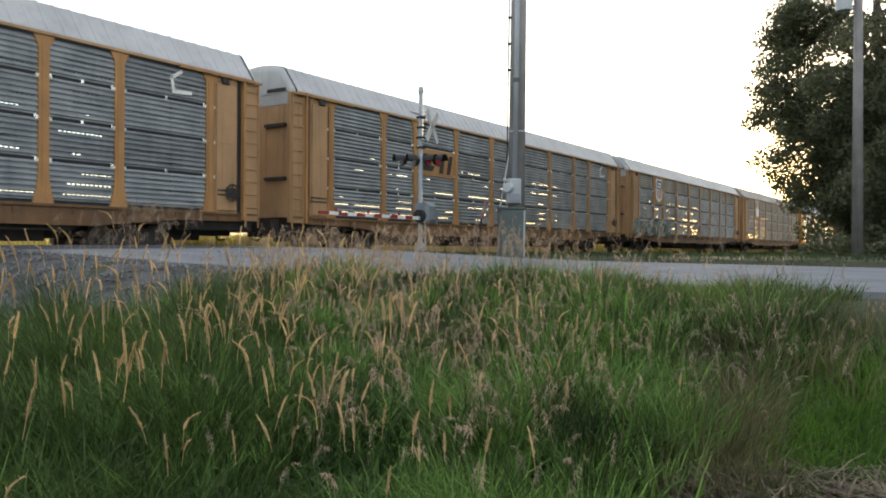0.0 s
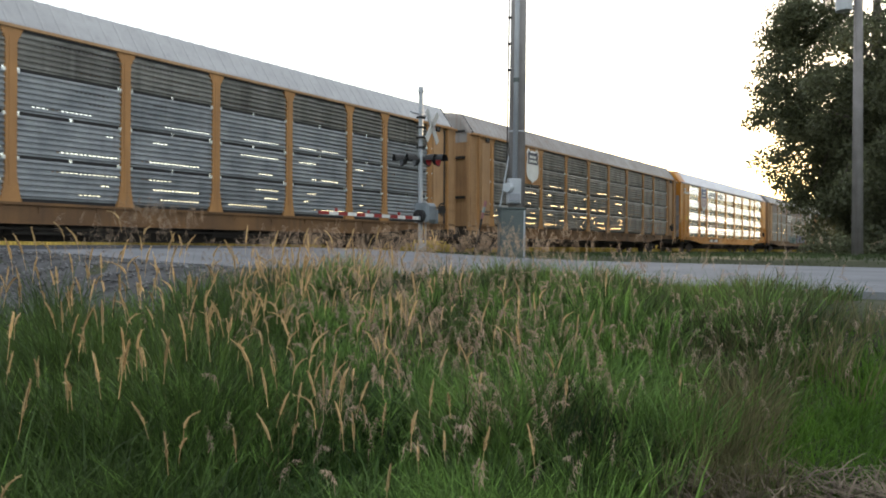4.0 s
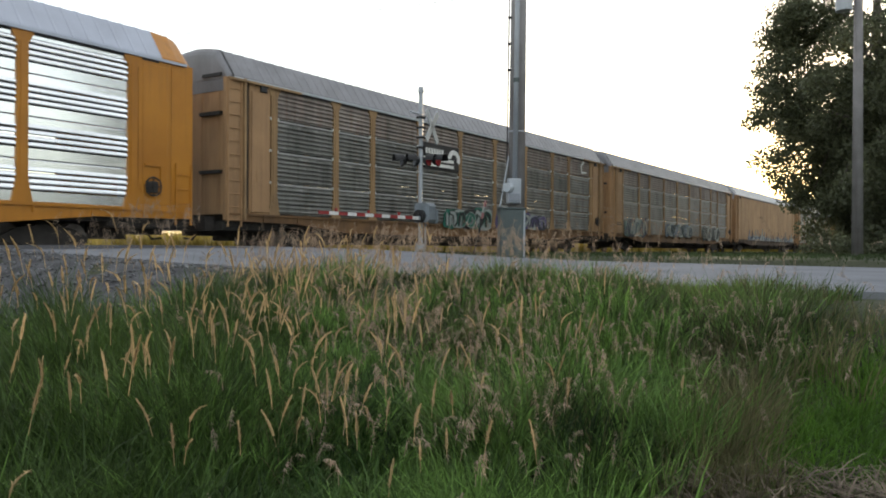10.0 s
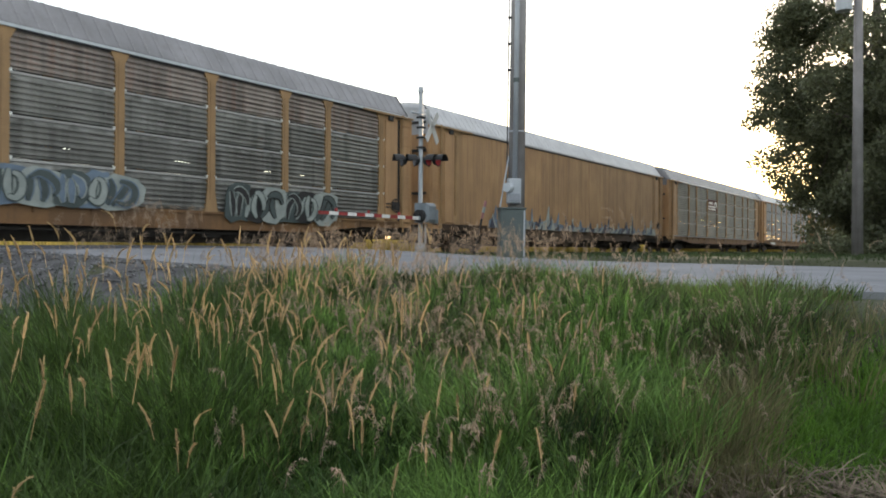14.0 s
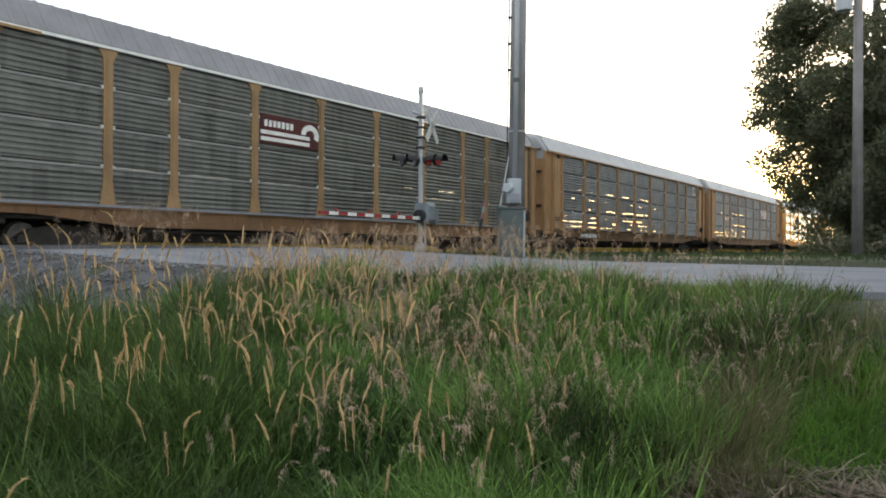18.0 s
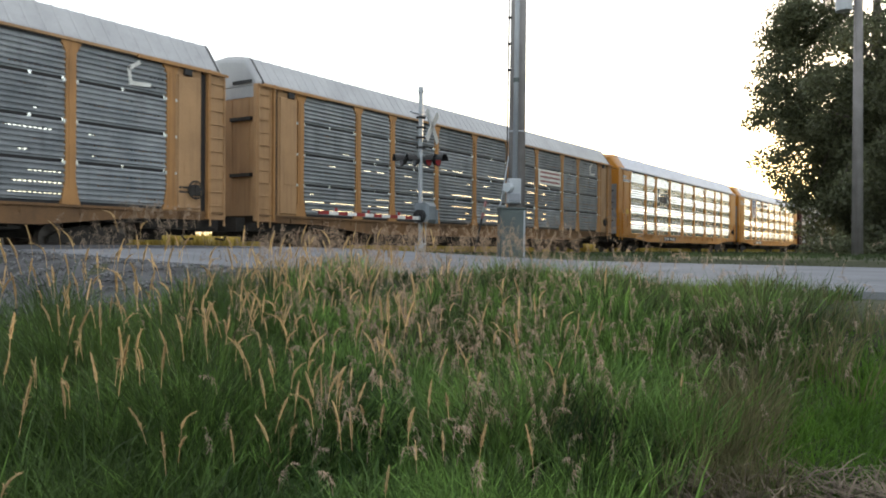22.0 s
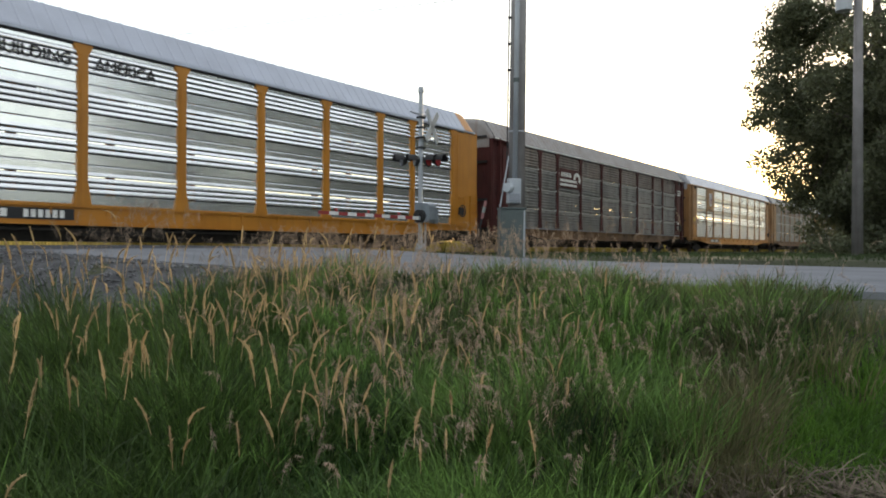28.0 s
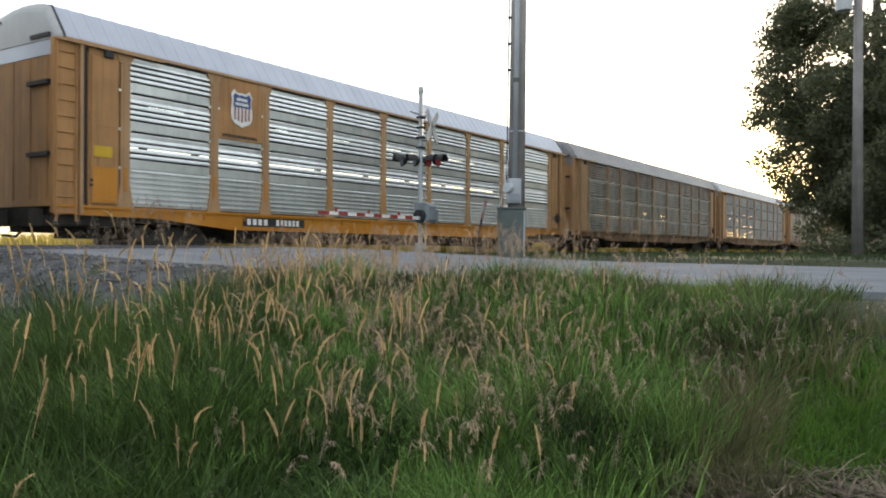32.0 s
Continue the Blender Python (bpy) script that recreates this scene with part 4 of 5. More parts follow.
for j in (4, 12):
    words(CARS[j], "BUILDING", -6.6, 4.45, 0.42, BLACK)
    words(CARS[j], "AMERICA", -4.1, 4.45, 0.42, BLACK)
# lettered tan panel with two plain shapes
pl = face_plate(CARS[1], "emblem_panel", -7.15, -4.55, 3.0, 4.05, ORANGE, "tan panel with a black emblem", 0.02, 0.036)
for q in ([(-6.95, 3.2), (-6.2, 3.2), (-6.0, 3.42), (-6.75, 3.42)], [(-6.95, 3.85), (-6.2, 3.85), (-6.0, 3.63), (-6.75, 3.63)], [(-6.98, 3.25), (-6.76, 3.25), (-6.76, 3.8), (-6.98, 3.8)],
          [(-5.7, 3.15), (-5.45, 3.15), (-5.25, 3.9), (-5.5, 3.9)], [(-5.15, 3.15), (-4.9, 3.15), (-4.7, 3.9), (-4.95, 3.9)]):
    part("emblem_stroke", Geo().prism(q, 1, -SIDE - 0.075, -SIDE - 0.06), BLACK, pl)
graffiti(CARS[2], 5, -13.0, -6.4, 1.15, 2.2, (SPRAY_TEAL, SPRAY_PALE, SPRAY_DARK))
logo_sign(CARS[5], -4.2, -1.6, 3.3, 4.3, BLACK)
graffiti(CARS[5], 7, -2.6, 0.4, 1.0, 1.9, (SPRAY_GREEN, SPRAY_PALE, BLACK))
graffiti(CARS[5], 8, 1.6, 5.6, 1.1, 1.9, (SPRAY_VIOLET, SPRAY_PALE, NAVY))
graffiti(CARS[6], 9, -11.8, -8.4, 1.0, 2.2, (SPRAY_TEAL, NAVY, SPRAY_PALE))
graffiti(CARS[6], 10, -4.0, 1.0, 1.1, 2.0, (SPRAY_BLUE, SPRAY_PALE, SPRAY_DARK))
graffiti(CARS[6], 12, 5.0, 9.0, 0.95, 2.05, (SPRAY_DARK, BLACK, SPRAY_PALE, SPRAY_DARK, BLACK, SPRAY_PALE))
graffiti(CARS[7], 13, -9.5, 11.0, 1.1, 2.4, (SPRAY_BLUE, NAVY, SPRAY_PALE), True)
logo_sign(CARS[8], -4.2, -1.65, 3.3, 4.2, MAROON)
logo_sign(CARS[13], -7.1, -4.6, 3.35, 4.35, MAROON)
bars(CARS[9], -9.2, 0.8, 1.6, 0.22, 7, WHITE, -SIDE - 0.066)
sg = face_plate(CARS[10], "sign_plate", 4.6, 7.1, 3.35, 4.1, WHITE, "white plate with red bars", 0.02, 0.05)
for dz in (0.11, 0.33, 0.55):
    part("bar", Geo().box(4.75, 6.95, -SIDE - 0.078, -SIDE - 0.07, 3.35 + dz, 3.35 + dz + 0.10), PALE_RED, sg)
# black bracket emblem
for x, s in ((-7.0, 1), (-4.75, -1)):
    part("emblem_bracket", Geo().box(*sorted((x, x + s * 0.08)), -SIDE - 0.085, -SIDE - 0.07, 3.1, 4.2).box(*sorted((x, x + s * 0.35)), -SIDE - 0.085, -SIDE - 0.07, 3.1, 3.18)
         .box(*sorted((x, x + s * 0.35)), -SIDE - 0.085, -SIDE - 0.07, 4.12, 4.2), BLACK, CARS[11], "black bracket shape")
for k in range(3):
    x = -6.55 + k * 0.56
    part("emblem_stroke", Geo().prism([(x, 3.4), (x + 0.4, 3.4), (x + 0.5, 3.9), (x + 0.1, 3.9)], 1, -SIDE - 0.085, -SIDE - 0.07), BLACK, CARS[11])
for j, x in ((4, -6.4), (11, -5.6), (12, -7.2), (9, -9.9), (14, -8.2)):
    p = part("number_plate", Geo().box(x, x + 2.6, -SIDE - 0.030, -SIDE - 0.012, 0.78, 1.04), BLACK, CARS[j], "black strip with pale lettering bars")
    bars(p, x + 0.15, 0.82, 0.9, 0.18, 4, WHITE, -SIDE - 0.031)
    bars(p, x + 1.35, 0.82, 1.05, 0.18, 6, WHITE, -SIDE - 0.031)

# chalk marks, stencils and small plates
for j in (0, 1, 9, 10, 5):
    x = 10.9
    for q in ([(x, 4.34), (x + 0.10, 4.32), (x + 0.03, 4.74), (x - 0.07, 4.72)], [(x - 0.07, 4.70), (x + 0.03, 4.64), (x + 0.36, 4.86), (x + 0.30, 4.94)],
              [(x, 4.26), (x + 0.66, 4.30), (x + 0.66, 4.40), (x, 4.36)]):
        part("chalk_mark", Geo().prism(q, 1, -SIDE - 0.066, -SIDE - 0.050), WHITE, CARS[j])
for j, m in ((13, WHITE), (0, BLACK), (1, BLACK), (6, BLACK), (9, BLACK), (3, BLACK), (14, BLACK), (2, BLACK)):
    c = CARS[j]
    if m is WHITE:
        for z in (4.02, 4.16, 4.30):
            bars(c, 12.45, z, 0.8, 0.07, 9, m, -SIDE - 0.09, 0.25)
        bars(c, 12.42, 1.95, 0.35, 0.2, 3, m, -SIDE - 0.09)
    for s in (-1, 1):
        x = 12.45 if s > 0 else -13.2
        for z in (1.62, 1.74):
            bars(c, x, z, 0.75, 0.06, 7, m, -SIDE - 0.09, 0.25)
for j in (4, 11, 12):
    for z, w in ((4.52, 0.5), (4.30, 1.15)):
        p = part("label_plate", Geo().box(-13.45, -13.45 + w, -SIDE - 0.075, -SIDE - 0.068, z, z + 0.15), WHITE, CARS[j], "white plate with lettering bars")
        bars(p, -13.40, z + 0.04, w - 0.1, 0.07, int(w * 9), BLACK, -SIDE - 0.0755, 0.3)
    part("notice_plate", Geo().box(-13.0, -12.55, -SIDE - 0.09, -SIDE - 0.082, 2.35, 2.62), GOLD_PLATE, CARS[j], "yellow notice plate")
part("notice_plate", Geo().box(-13.1, -12.6, -SIDE - 0.105, -SIDE - 0.095, 2.35, 2.62), GOLD_PLATE, CARS[14], "yellow notice plate")

# fresh yellow paint over the foot of the door and posts, lettering bars under the emblem, lettered sill plate
face_plate(CARS[14], "repainted_patch", -13.12, -12.46, 1.24, 2.12, YELLOW, "fresh yellow paint patch", 0.006, 0.091)
for x in POSTS[:6]:
    face_plate(CARS[14], "repainted_patch", x - 0.05, x + 0.05, 1.55, 2.15, YELLOW, "fresh yellow paint patch", 0.006, 0.076)
bars(CARS[14], BAY[0] + 0.15, 3.32, 1.35, 0.09, 15, BLACK, -SIDE - 0.058, 0.3)

# ---- crossing signal with lowered gate ----
sig = new("crossing_signal")
sig.location = (18.9, 13.1, -0.05)
tagged(sig, "grey crossing signal mast with crossbuck, red lamps and lowered gate", "crossing signal")
part("mast", Geo().tube((0, 0, 0), (0, 0, 4.70), 0.062, n=14), POLE_STEEL, sig, smooth=False)
part("base", Geo().tube((0, 0, 0), (0, 0, 0.35), 0.16, n=14).box(-0.2, 0.2, -0.2, 0.2, 0, 0.04), POLE_STEEL, sig)
part("bell", Geo().tube((0, 0, 4.56), (0, 0, 4.72), 0.09, 0.07, n=14), POLE_STEEL, sig)
part("cross_arm", Geo().tube((-0.55, -0.05, 3.95), (0.25, 0.02, 3.95), 0.03, n=8), POLE_STEEL, sig)
for k in range(4):
    part("band", Geo().box(-0.09, 0.11, -0.09, 0.09, 3.0 + k * 0.28, 3.05 + k * 0.28), BLACK, sig)


def blade(angle):
    g = Geo().box(-0.56, 0.56, -0.01, 0.01, -0.10, 0.10)
    ob = part("crossbuck_blade", g, SIGN_BACK, sig, "white crossbuck blade seen from behind")
    ob.matrix_basis = pose(0.18, -0.26, 3.62, 0, 0, 0) @ pose(0, 0, 0, 0, 0, 9) @ pose(0, 0, 0, 0, angle, 0)


blade(48), blade(-48)
SCREEN = Vector((0.547, -0.837, 0))
TOWARD = Vector((-0.837, -0.547, 0))
for s in (-1, 1):
    for off in ((0.14, 0.50) if s < 0 else (0.20, 0.46)):
        c = SCREEN * (s * off) + Vector((0, 0, 2.66))
        face = (SCREEN * (0.85 * s) + TOWARD * 0.5 * (1 if s > 0 else 0.6)).normalized()
        h = part("lamp_head", Geo().tube(c - face * 0.10, c + face * 0.03, 0.10, 0.17, n=18), BLACK, sig, "black crossing lamp with hood")
        part("lens", Geo().tube(c + face * 0.03, c + face * 0.045, 0.14, n=18), LAMP_RED if s > 0 else DOOR_GREY, h)
        hood = Geo()
        for q in range(9):
            t = math.pi * q / 8
            u = face.cross(Vector((0, 0, 1)))
            p0 = c + u * (0.175 * math.cos(t)) + Vector((0, 0, 0.175 * math.sin(t)))
            hood.v += [tuple(p0), tuple(p0 + face * 0.26)]
        hood.f += [(2 * q, 2 * q + 1, 2 * q + 3, 2 * q + 2) for q in range(8)]
        part("hood", hood, BLACK, h)
part("lamp_bar", Geo().tube(SCREEN * -0.55 + Vector((0, 0, 2.74)), SCREEN * 0.55 + Vector((0, 0, 2.74)), 0.025, n=8), BLACK, sig)
mech = part("gate_mechanism", Geo().slab(-0.20, 0.24, -0.36, 0.06, 0.92, 1.46, 0.04).slab(-0.16, 0.20, -0.40, -0.36, 0.98, 1.40, 0.02), DRIVE_GREY, sig, "grey gate drive box")
part("drum", Geo().tube((-0.34, -0.16, 1.10), (-0.20, -0.16, 1.10), 0.17, n=16).tube((-0.40, -0.16, 1.10), (-0.34, -0.16, 1.10), 0.08, n=12), BLACK, mech)
part("conduit", Geo().tube((0.10, -0.1, 0.2), (0.10, -0.1, 0.9), 0.03, n=8), POLE_STEEL, mech)
part("counterweight", Geo().slab(0.24, 0.40, -0.36, -0.14, 0.90, 1.30, 0.03), DRIVE_GREY, sig)
arm = part("gate_arm", Geo().box(-0.42, -0.2, -0.24, -0.16, 0.97, 1.09), POLE_STEEL, sig, "red and white striped gate arm")
for k in range(12):
    x1 = -0.36 - k * 0.342
    w = 0.045 - 0.0005 * k
    part("stripe", Geo().box(x1 - 0.341, x1, -0.23, -0.19, 1.03 - w, 1.03 + w), RED if k % 2 else WHITE, arm)
for x in (-1.3, -2.6, -3.85):
    part("arm_lamp", Geo().tube((x, -0.21, 1.07), (x, -0.21, 1.16), 0.035, n=10), RED, arm)

# short marker post with red and white stripes
mk = new("marker_post")
mk.location = (19.5, 11.72, -0.05)
mk.rotation_euler = (radians(9), radians(9), 0)
tagged(mk, "thin leaning marker post with faded red and white top", "marker post")
part("stake", Geo().box(-0.022, 0.022, -0.02, 0.02, 0.0, 1.06), BLACK, mk)
for k in range(3):
    part("stripe", Geo().box(-0.032, 0.032, -0.026, 0.026, 1.06 + k * 0.17, 1.225 + k * 0.17), (PALE_RED, SPRAY_PALE, PALE_RED)[k], mk)

# ---- tall service pole with meter cabinet ----
sp = new("service_pole")
sp.location = (17.945, 9.60, -0.08)
sp.rotation_euler = (0, radians(0.5), radians(-50))
tagged(sp, "tall weathered pole with conduit, meter and grey cabinet", "utility pole")
part("pole", Geo().tube((0.02, 0, 0), (0.02, 0, 10.5), 0.215, 0.175, n=22), WOOD_POLE, sp, "weathered grey wooden pole", smooth=True)
part("conduit", Geo().tube((-0.07, -0.235, 1.8), (-0.05, -0.20, 10.2), 0.062, n=14), POLE_STEEL, sp, smooth=True)
part("coupling", Geo().tube((-0.064, -0.225, 4.30), (-0.064, -0.225, 4.40), 0.075, n=14), CABINET, sp)
part("cable", Geo().tube((-0.235, -0.05, 1.9), (-0.215, -0.03, 10.2), 0.016, n=8), BLACK, sp)
for z in (4.6, 5.25, 5.9, 6.6, 7.4):
    part("clamp", Geo().box(-0.25, -0.15, -0.075, -0.005, z, z + 0.05), BLACK, sp)
for z in (3.1, 7.6):
    part("strap", Geo().tube((0.02, 0, z), (0.02, 0, z + 0.035), 0.212, n=22), POLE_STEEL, sp)
cab = part("cabinet", Geo().slab(-0.48, 0.13, -0.62, -0.20, 0.0, 1.18, 0.02), CABINET, sp, "grey-green steel cabinet")
part("cabinet_door", Geo().slab(-0.45, 0.06, -0.635, -0.62, 0.06, 1.12, 0.008), CABINET, cab)
part("hinge_strip", Geo().box(0.075, 0.115, -0.632, -0.62, 0.03, 1.15), POLE_STEEL, cab)
part("cabinet_lid", Geo().slab(-0.50, 0.15, -0.645, -0.19, 1.18, 1.215, 0.01), CABINET, cab)
mb = part("meter_box", Geo().slab(-0.27, 0.05, -0.44, -0.21, 1.33, 1.93, 0.02), POLE_STEEL, sp, "grey meter box")
part("meter", Geo().tube((-0.24, -0.42, 1.70), (-0.33, -0.52, 1.70), 0.125, 0.11, n=20), SIGN_BACK, mb, "round glass meter")
part("box_lid", Geo().slab(-0.24, 0.02, -0.455, -0.44, 1.37, 1.56, 0.006), DOOR_GREY, mb)
part("guy_strap", Geo().tube((-0.20, -0.1, 2.5), (-0.44, -0.3, 1.24), 0.018, n=6), POLE_STEEL, sp)

# ---- pole by the trees with transformer ----
tp = new("power_pole")
tp.location = (27.9, 3.1, -0.1)
tagged(tp, "grey wooden power pole with a transformer can", "utility pole")
part("pole", Geo().tube((0, 0, 0), (0, 0, 9.6), 0.165, 0.12, n=16), WOOD_SHADED, tp, smooth=True)
part("transformer", Geo().tube((-0.30, 0.36, 7.55), (-0.30, 0.36, 8.5), 0.24, n=18).tube((-0.30, 0.36, 8.5), (-0.30, 0.36, 8.58), 0.24, 0.08, n=18), POLE_STEEL, tp, "grey transformer can")
part("bracket", Geo().box(-0.2, 0.02, 0.05, 0.3, 7.9, 8.0), POLE_STEEL, tp)
wire = part("power_line", Geo().tube((27.9, 3.1, 9.35), (27.9, 93.1, 14.39), 0.011, n=6), BLACK)
tagged(wire, "thin black power line strung from the pole along the road", "wire")
# ---- trees ----


def leaf_cloud(centres, radii, per, size, rng, thin=None):
    """Many small folded leaves scattered through clumps."""
    vs, qs = [], []
    o = 0
    for i, (c, r) in enumerate(zip(centres, radii)):
        n = int(per * r ** 2 * (1 if thin is None else thin[i]))
        d = rng.normal(size=(n, 3))
        d /= np.linalg.norm(d, axis=1)[:, None]
        p = c + d * (r * rng.random(n) ** 0.45)[:, None] * np.array([1, 1, 0.8])
        u = rng.normal(size=(n, 3))
        u /= np.linalg.norm(u, axis=1)[:, None]
        w = np.cross(u, rng.normal(size=(n, 3)))
        w /= np.linalg.norm(w, axis=1)[:, None]
        s = size * rng.uniform(0.6, 1.3, n)[:, None]
        quad = np.stack([p - u * s, p + w * s * 0.55, p + u * s, p - w * s * 0.55], 1)
        vs.append(quad.reshape(-1, 3))
        qs.append(o + np.arange(n * 4).reshape(n, 4))
        o += n * 4
    return np.concatenate(vs), np.concatenate(qs)


def tree(seed, x, y, height, spread, low, label, per=225, size=0.155, open_top=0.0):
    rng = np.random.default_rng(seed)
    t = new("tree")
    t.location = (x, y, float(ground_z(x, y)) - 0.05)
    tagged(t, label, "tree")
    g = Geo()
    p = Vector((0, 0, 0))
    r = 0.03 * height
    tops = []
    for k in range(6):
        q = p + Vector((rng.normal() * 0.15, rng.normal() * 0.15, height * 0.13))
        g.tube(p, q, r, r * 0.85, n=10, caps=False)
        p, r = q, r * 0.85
        tops.append((q, r))
    part("trunk", g, BARK, t)
    cs, rs, dens = [], [], []
    for k in range(70):
        base, br = tops[rng.integers(1, 6)]
        ang = rng.random() * math.tau
        zz = low + (height - low) * rng.random() ** 1.1
        f = (zz - low) / (height - low)
        reach = spread * (0.55 + 0.45 * math.sin(math.pi * min(1, 0.18 + 0.80 * f))) * (0.35 + 0.65 * math.sqrt(rng.random()))
        reach *= (0.62 + 0.38 * min(1, f / 0.3)) * (1 - 0.45 * max(0, f - 0.72) / 0.28)
        c = Vector((reach * math.cos(ang), reach * math.sin(ang), zz))
        mid = (base + c) / 2 + Vector((0, 0, 0.3))
        if k % 2 == 0:
            part("limb", Geo().tube(base, mid, br * 0.35, br * 0.22, n=6, caps=False).tube(mid, c, br * 0.22, 0.02, n=6, caps=False), BARK, t)
        for m in range(4):
            cs.append(np.array(c) + rng.normal(size=3) * 0.85)
            rs.append(rng.uniform(0.6, 1.25) * (1 - 0.45 * max(0, f - 0.6) / 0.4))
            dens.append(1 - open_top * min(1, max(0, f - 0.68) / 0.10))
    v, q = leaf_cloud(cs, rs, per, size, rng, dens)
    part("crown", fast_mesh("crown", v, q), LEAF, t, "dense dark-green crown with gaps")
    return t


tree(3, 47.5, 4.5, 16.8, 5.3, 1.6, "tall dark-green leafy tree backlit by the low sun", 420, 0.105, 0.62)
tree(8, 42.0, 0.3, 14.0, 5.2, 0.6, "broad dark-green tree behind the power pole", 420, 0.105, 0.62)
tree(11, 56.0, 3.5, 13, 5.5, 0.5, "dark-green tree at the end of the row", open_top=0.6)
tree(23, 62.0, -2.5, 14, 5.5, 0.4, "dark-green tree standing behind the row", open_top=0.6)
tree(17, 36.0, -5.5, 14, 5.0, 0.6, "dark-green leafy tree by the road")
rng = np.random.default_rng(5)


def shrub(x, y, h, s, seed):
    r2 = np.random.default_rng(seed)
    cs = [np.array([r2.normal() * s, r2.normal() * s, h * (0.2 + 0.6 * r2.random())]) for _ in range(14)]
    v, q = leaf_cloud(cs, [h * 0.42] * 14, 420 / max(h, 0.5), 0.09, r2)
    b = part("shrub", fast_mesh("shrub", v, q), LEAF)
    b.location = (x, y, float(ground_z(x, y)))
    tagged(b, "low dark shrub and weeds under the trees", "shrub", "shrubs under the trees")


for k, (x, y, h, s) in enumerate(((33, 4.6, 0.5, 0.6), (38.5, 4.6, 0.8, 0.7), (41, 5.8, 0.8, 0.6), (34, 3.0, 0.8, 0.7),
                                  (37, 1.5, 1.3, 1.2), (40, 3.0, 1.5, 1.2), (33, -0.5, 1.2, 1.2), (51, 4.4, 3.6, 0.9), (52, 3.0, 4.0, 1.3), (44, 5.3, 1.2, 0.7))):
    shrub(x, y, h, s, 30 + k)

# belt of woods across the field behind the standpoint: it shows only in the cars' bright metal
rw_ = np.random.default_rng(61)
belt = []
for f in np.linspace(0, 1, 1500):
    bx = -40 + 480 * f
    top = 5.5 + 14 * float(sstep(58, 115, bx))          # the taller stand lies along the road
    belt.append(np.array([bx + rw_.normal() * 1.5, -31 + rw_.normal() * 2.0, 0.5 + (top - 1.5) * rw_.random()]))
v, q = leaf_cloud(belt, rw_.uniform(2.0, 3.6, 1500), 8, 0.8, rw_)
tagged(part("woods", fast_mesh("woods", v, q), LEAF), "dark belt of woods beyond the field", "woods", kind="stuff")

# ---- grass ----


def blades(px, py, height, width, lean, rng, seg=3, curl=0.5, base=None, way=None):
    """Bent tapering ribbons standing on the ground; way: the bearing in which each one leans."""
    n = len(px)
    pz = ground_z(px, py) - 0.02 if base is None else base
    ang = rng.random(n) * math.tau
    la = rng.normal(3.0, 1.0, n) if way is None else way
    dx, dy = np.cos(la) * lean, np.sin(la) * lean
    wx, wy = np.cos(ang) * width / 2, np.sin(ang) * width / 2
    vs = []
    for k in range(seg + 1):
        f = k / seg
        bend = f ** (1 + curl)
        z = pz + height * (f - 0.42 * np.minimum(lean / np.maximum(height, 0.01), 1.3) * f ** 2.2)
        w = (1 - f) ** 0.6 if k < seg else 0.05
        cx, cy = px + dx * bend, py + dy * bend
        vs.append(np.stack([cx - wx * w, cy - wy * w, z], -1))
        vs.append(np.stack([cx + wx * w, cy + wy * w, z], -1))
    V = np.stack(vs, 1)
    base_i = np.arange(n)[:, None] * (2 * (seg + 1))
    Q = np.stack([np.stack([base_i[:, 0] + 2 * k, base_i[:, 0] + 2 * k + 1, base_i[:, 0] + 2 * k + 3, base_i[:, 0] + 2 * k + 2], -1) for k in range(seg)], 1)
    return V.reshape(-1, 3), Q.reshape(-1, 4), V[:, -1, :]


def scatter(n, rng, d0, d1, a0, a1, power=1.6):
    """Places by distance and bearing from the camera's standpoint, denser close by."""
    d = d0 + (d1 - d0) * rng.random(n) ** power
    a = np.radians(a0 + (a1 - a0) * rng.random(n))
    return d * np.cos(a), d * np.sin(a)


def turf(name, tufts, per, seed, area, hgt, wid, lean, material, label, keep=None, power=1.3, curl=0.6, spread=0.07, bank=0.48):
    """Tufts of blades that fan out and bow over."""
    r = np.random.default_rng(seed)
    x, y = scatter(tufts, r, *area, power)
    ok = ((x < ROAD0 - 0.25) | (x > ROAD1 + 0.5)) & (y < 16.3)
    if keep is not None:
        ok &= keep(x, y, r)
    x, y = x[ok], y[ok]
    size = r.uniform(0.6, 1.15, len(x))
    x, y, size = np.repeat(x, per), np.repeat(y, per), np.repeat(size, per)
    m = len(x)
    ox, oy = r.normal(0, spread, m), r.normal(0, spread, m)
    h = hgt * size * r.uniform(0.6, 1.1, m)
    if bank:
        h = np.where(x < ROAD0, h * (1 - bank * sstep(4.2, 7.0, x)), h)      # shorter up the bank
    h = h * (0.82 + 0.30 * np.sin(2.1 * x + 1.3 * np.sin(1.7 * y)) * np.sin(2.6 * y + 0.8 * x) + 0.14 * np.sin(6.3 * x + 2) * np.sin(5.7 * y))
    way = np.arctan2(oy - 0.02, ox - 0.05) + r.normal(0, 0.5, m)
    v, q, _ = blades(x + ox, y + oy, h, wid * r.uniform(0.6, 1.3, m), lean * h * r.uniform(0.3, 1.4, m), r, curl=curl, way=way)
    ob = part(name, fast_mesh(name, v, q), material)
    tagged(ob, label, "grass", kind="stuff")
    return ob


def lawn_area(x, y):
    """The lower mown patch beside the road on the right."""
    return (np.degrees(np.arctan2(y, x)) < 15 - 2.2 * (np.hypot(x, y) - 3.6)) & (x < 7.0)


def straw_area(x, y):
    b = np.degrees(np.arctan2(y, x))
    d = np.hypot(x, y)
    return (b < 20.5) & (d < 3.48 + 0.026 * (20.5 - b))


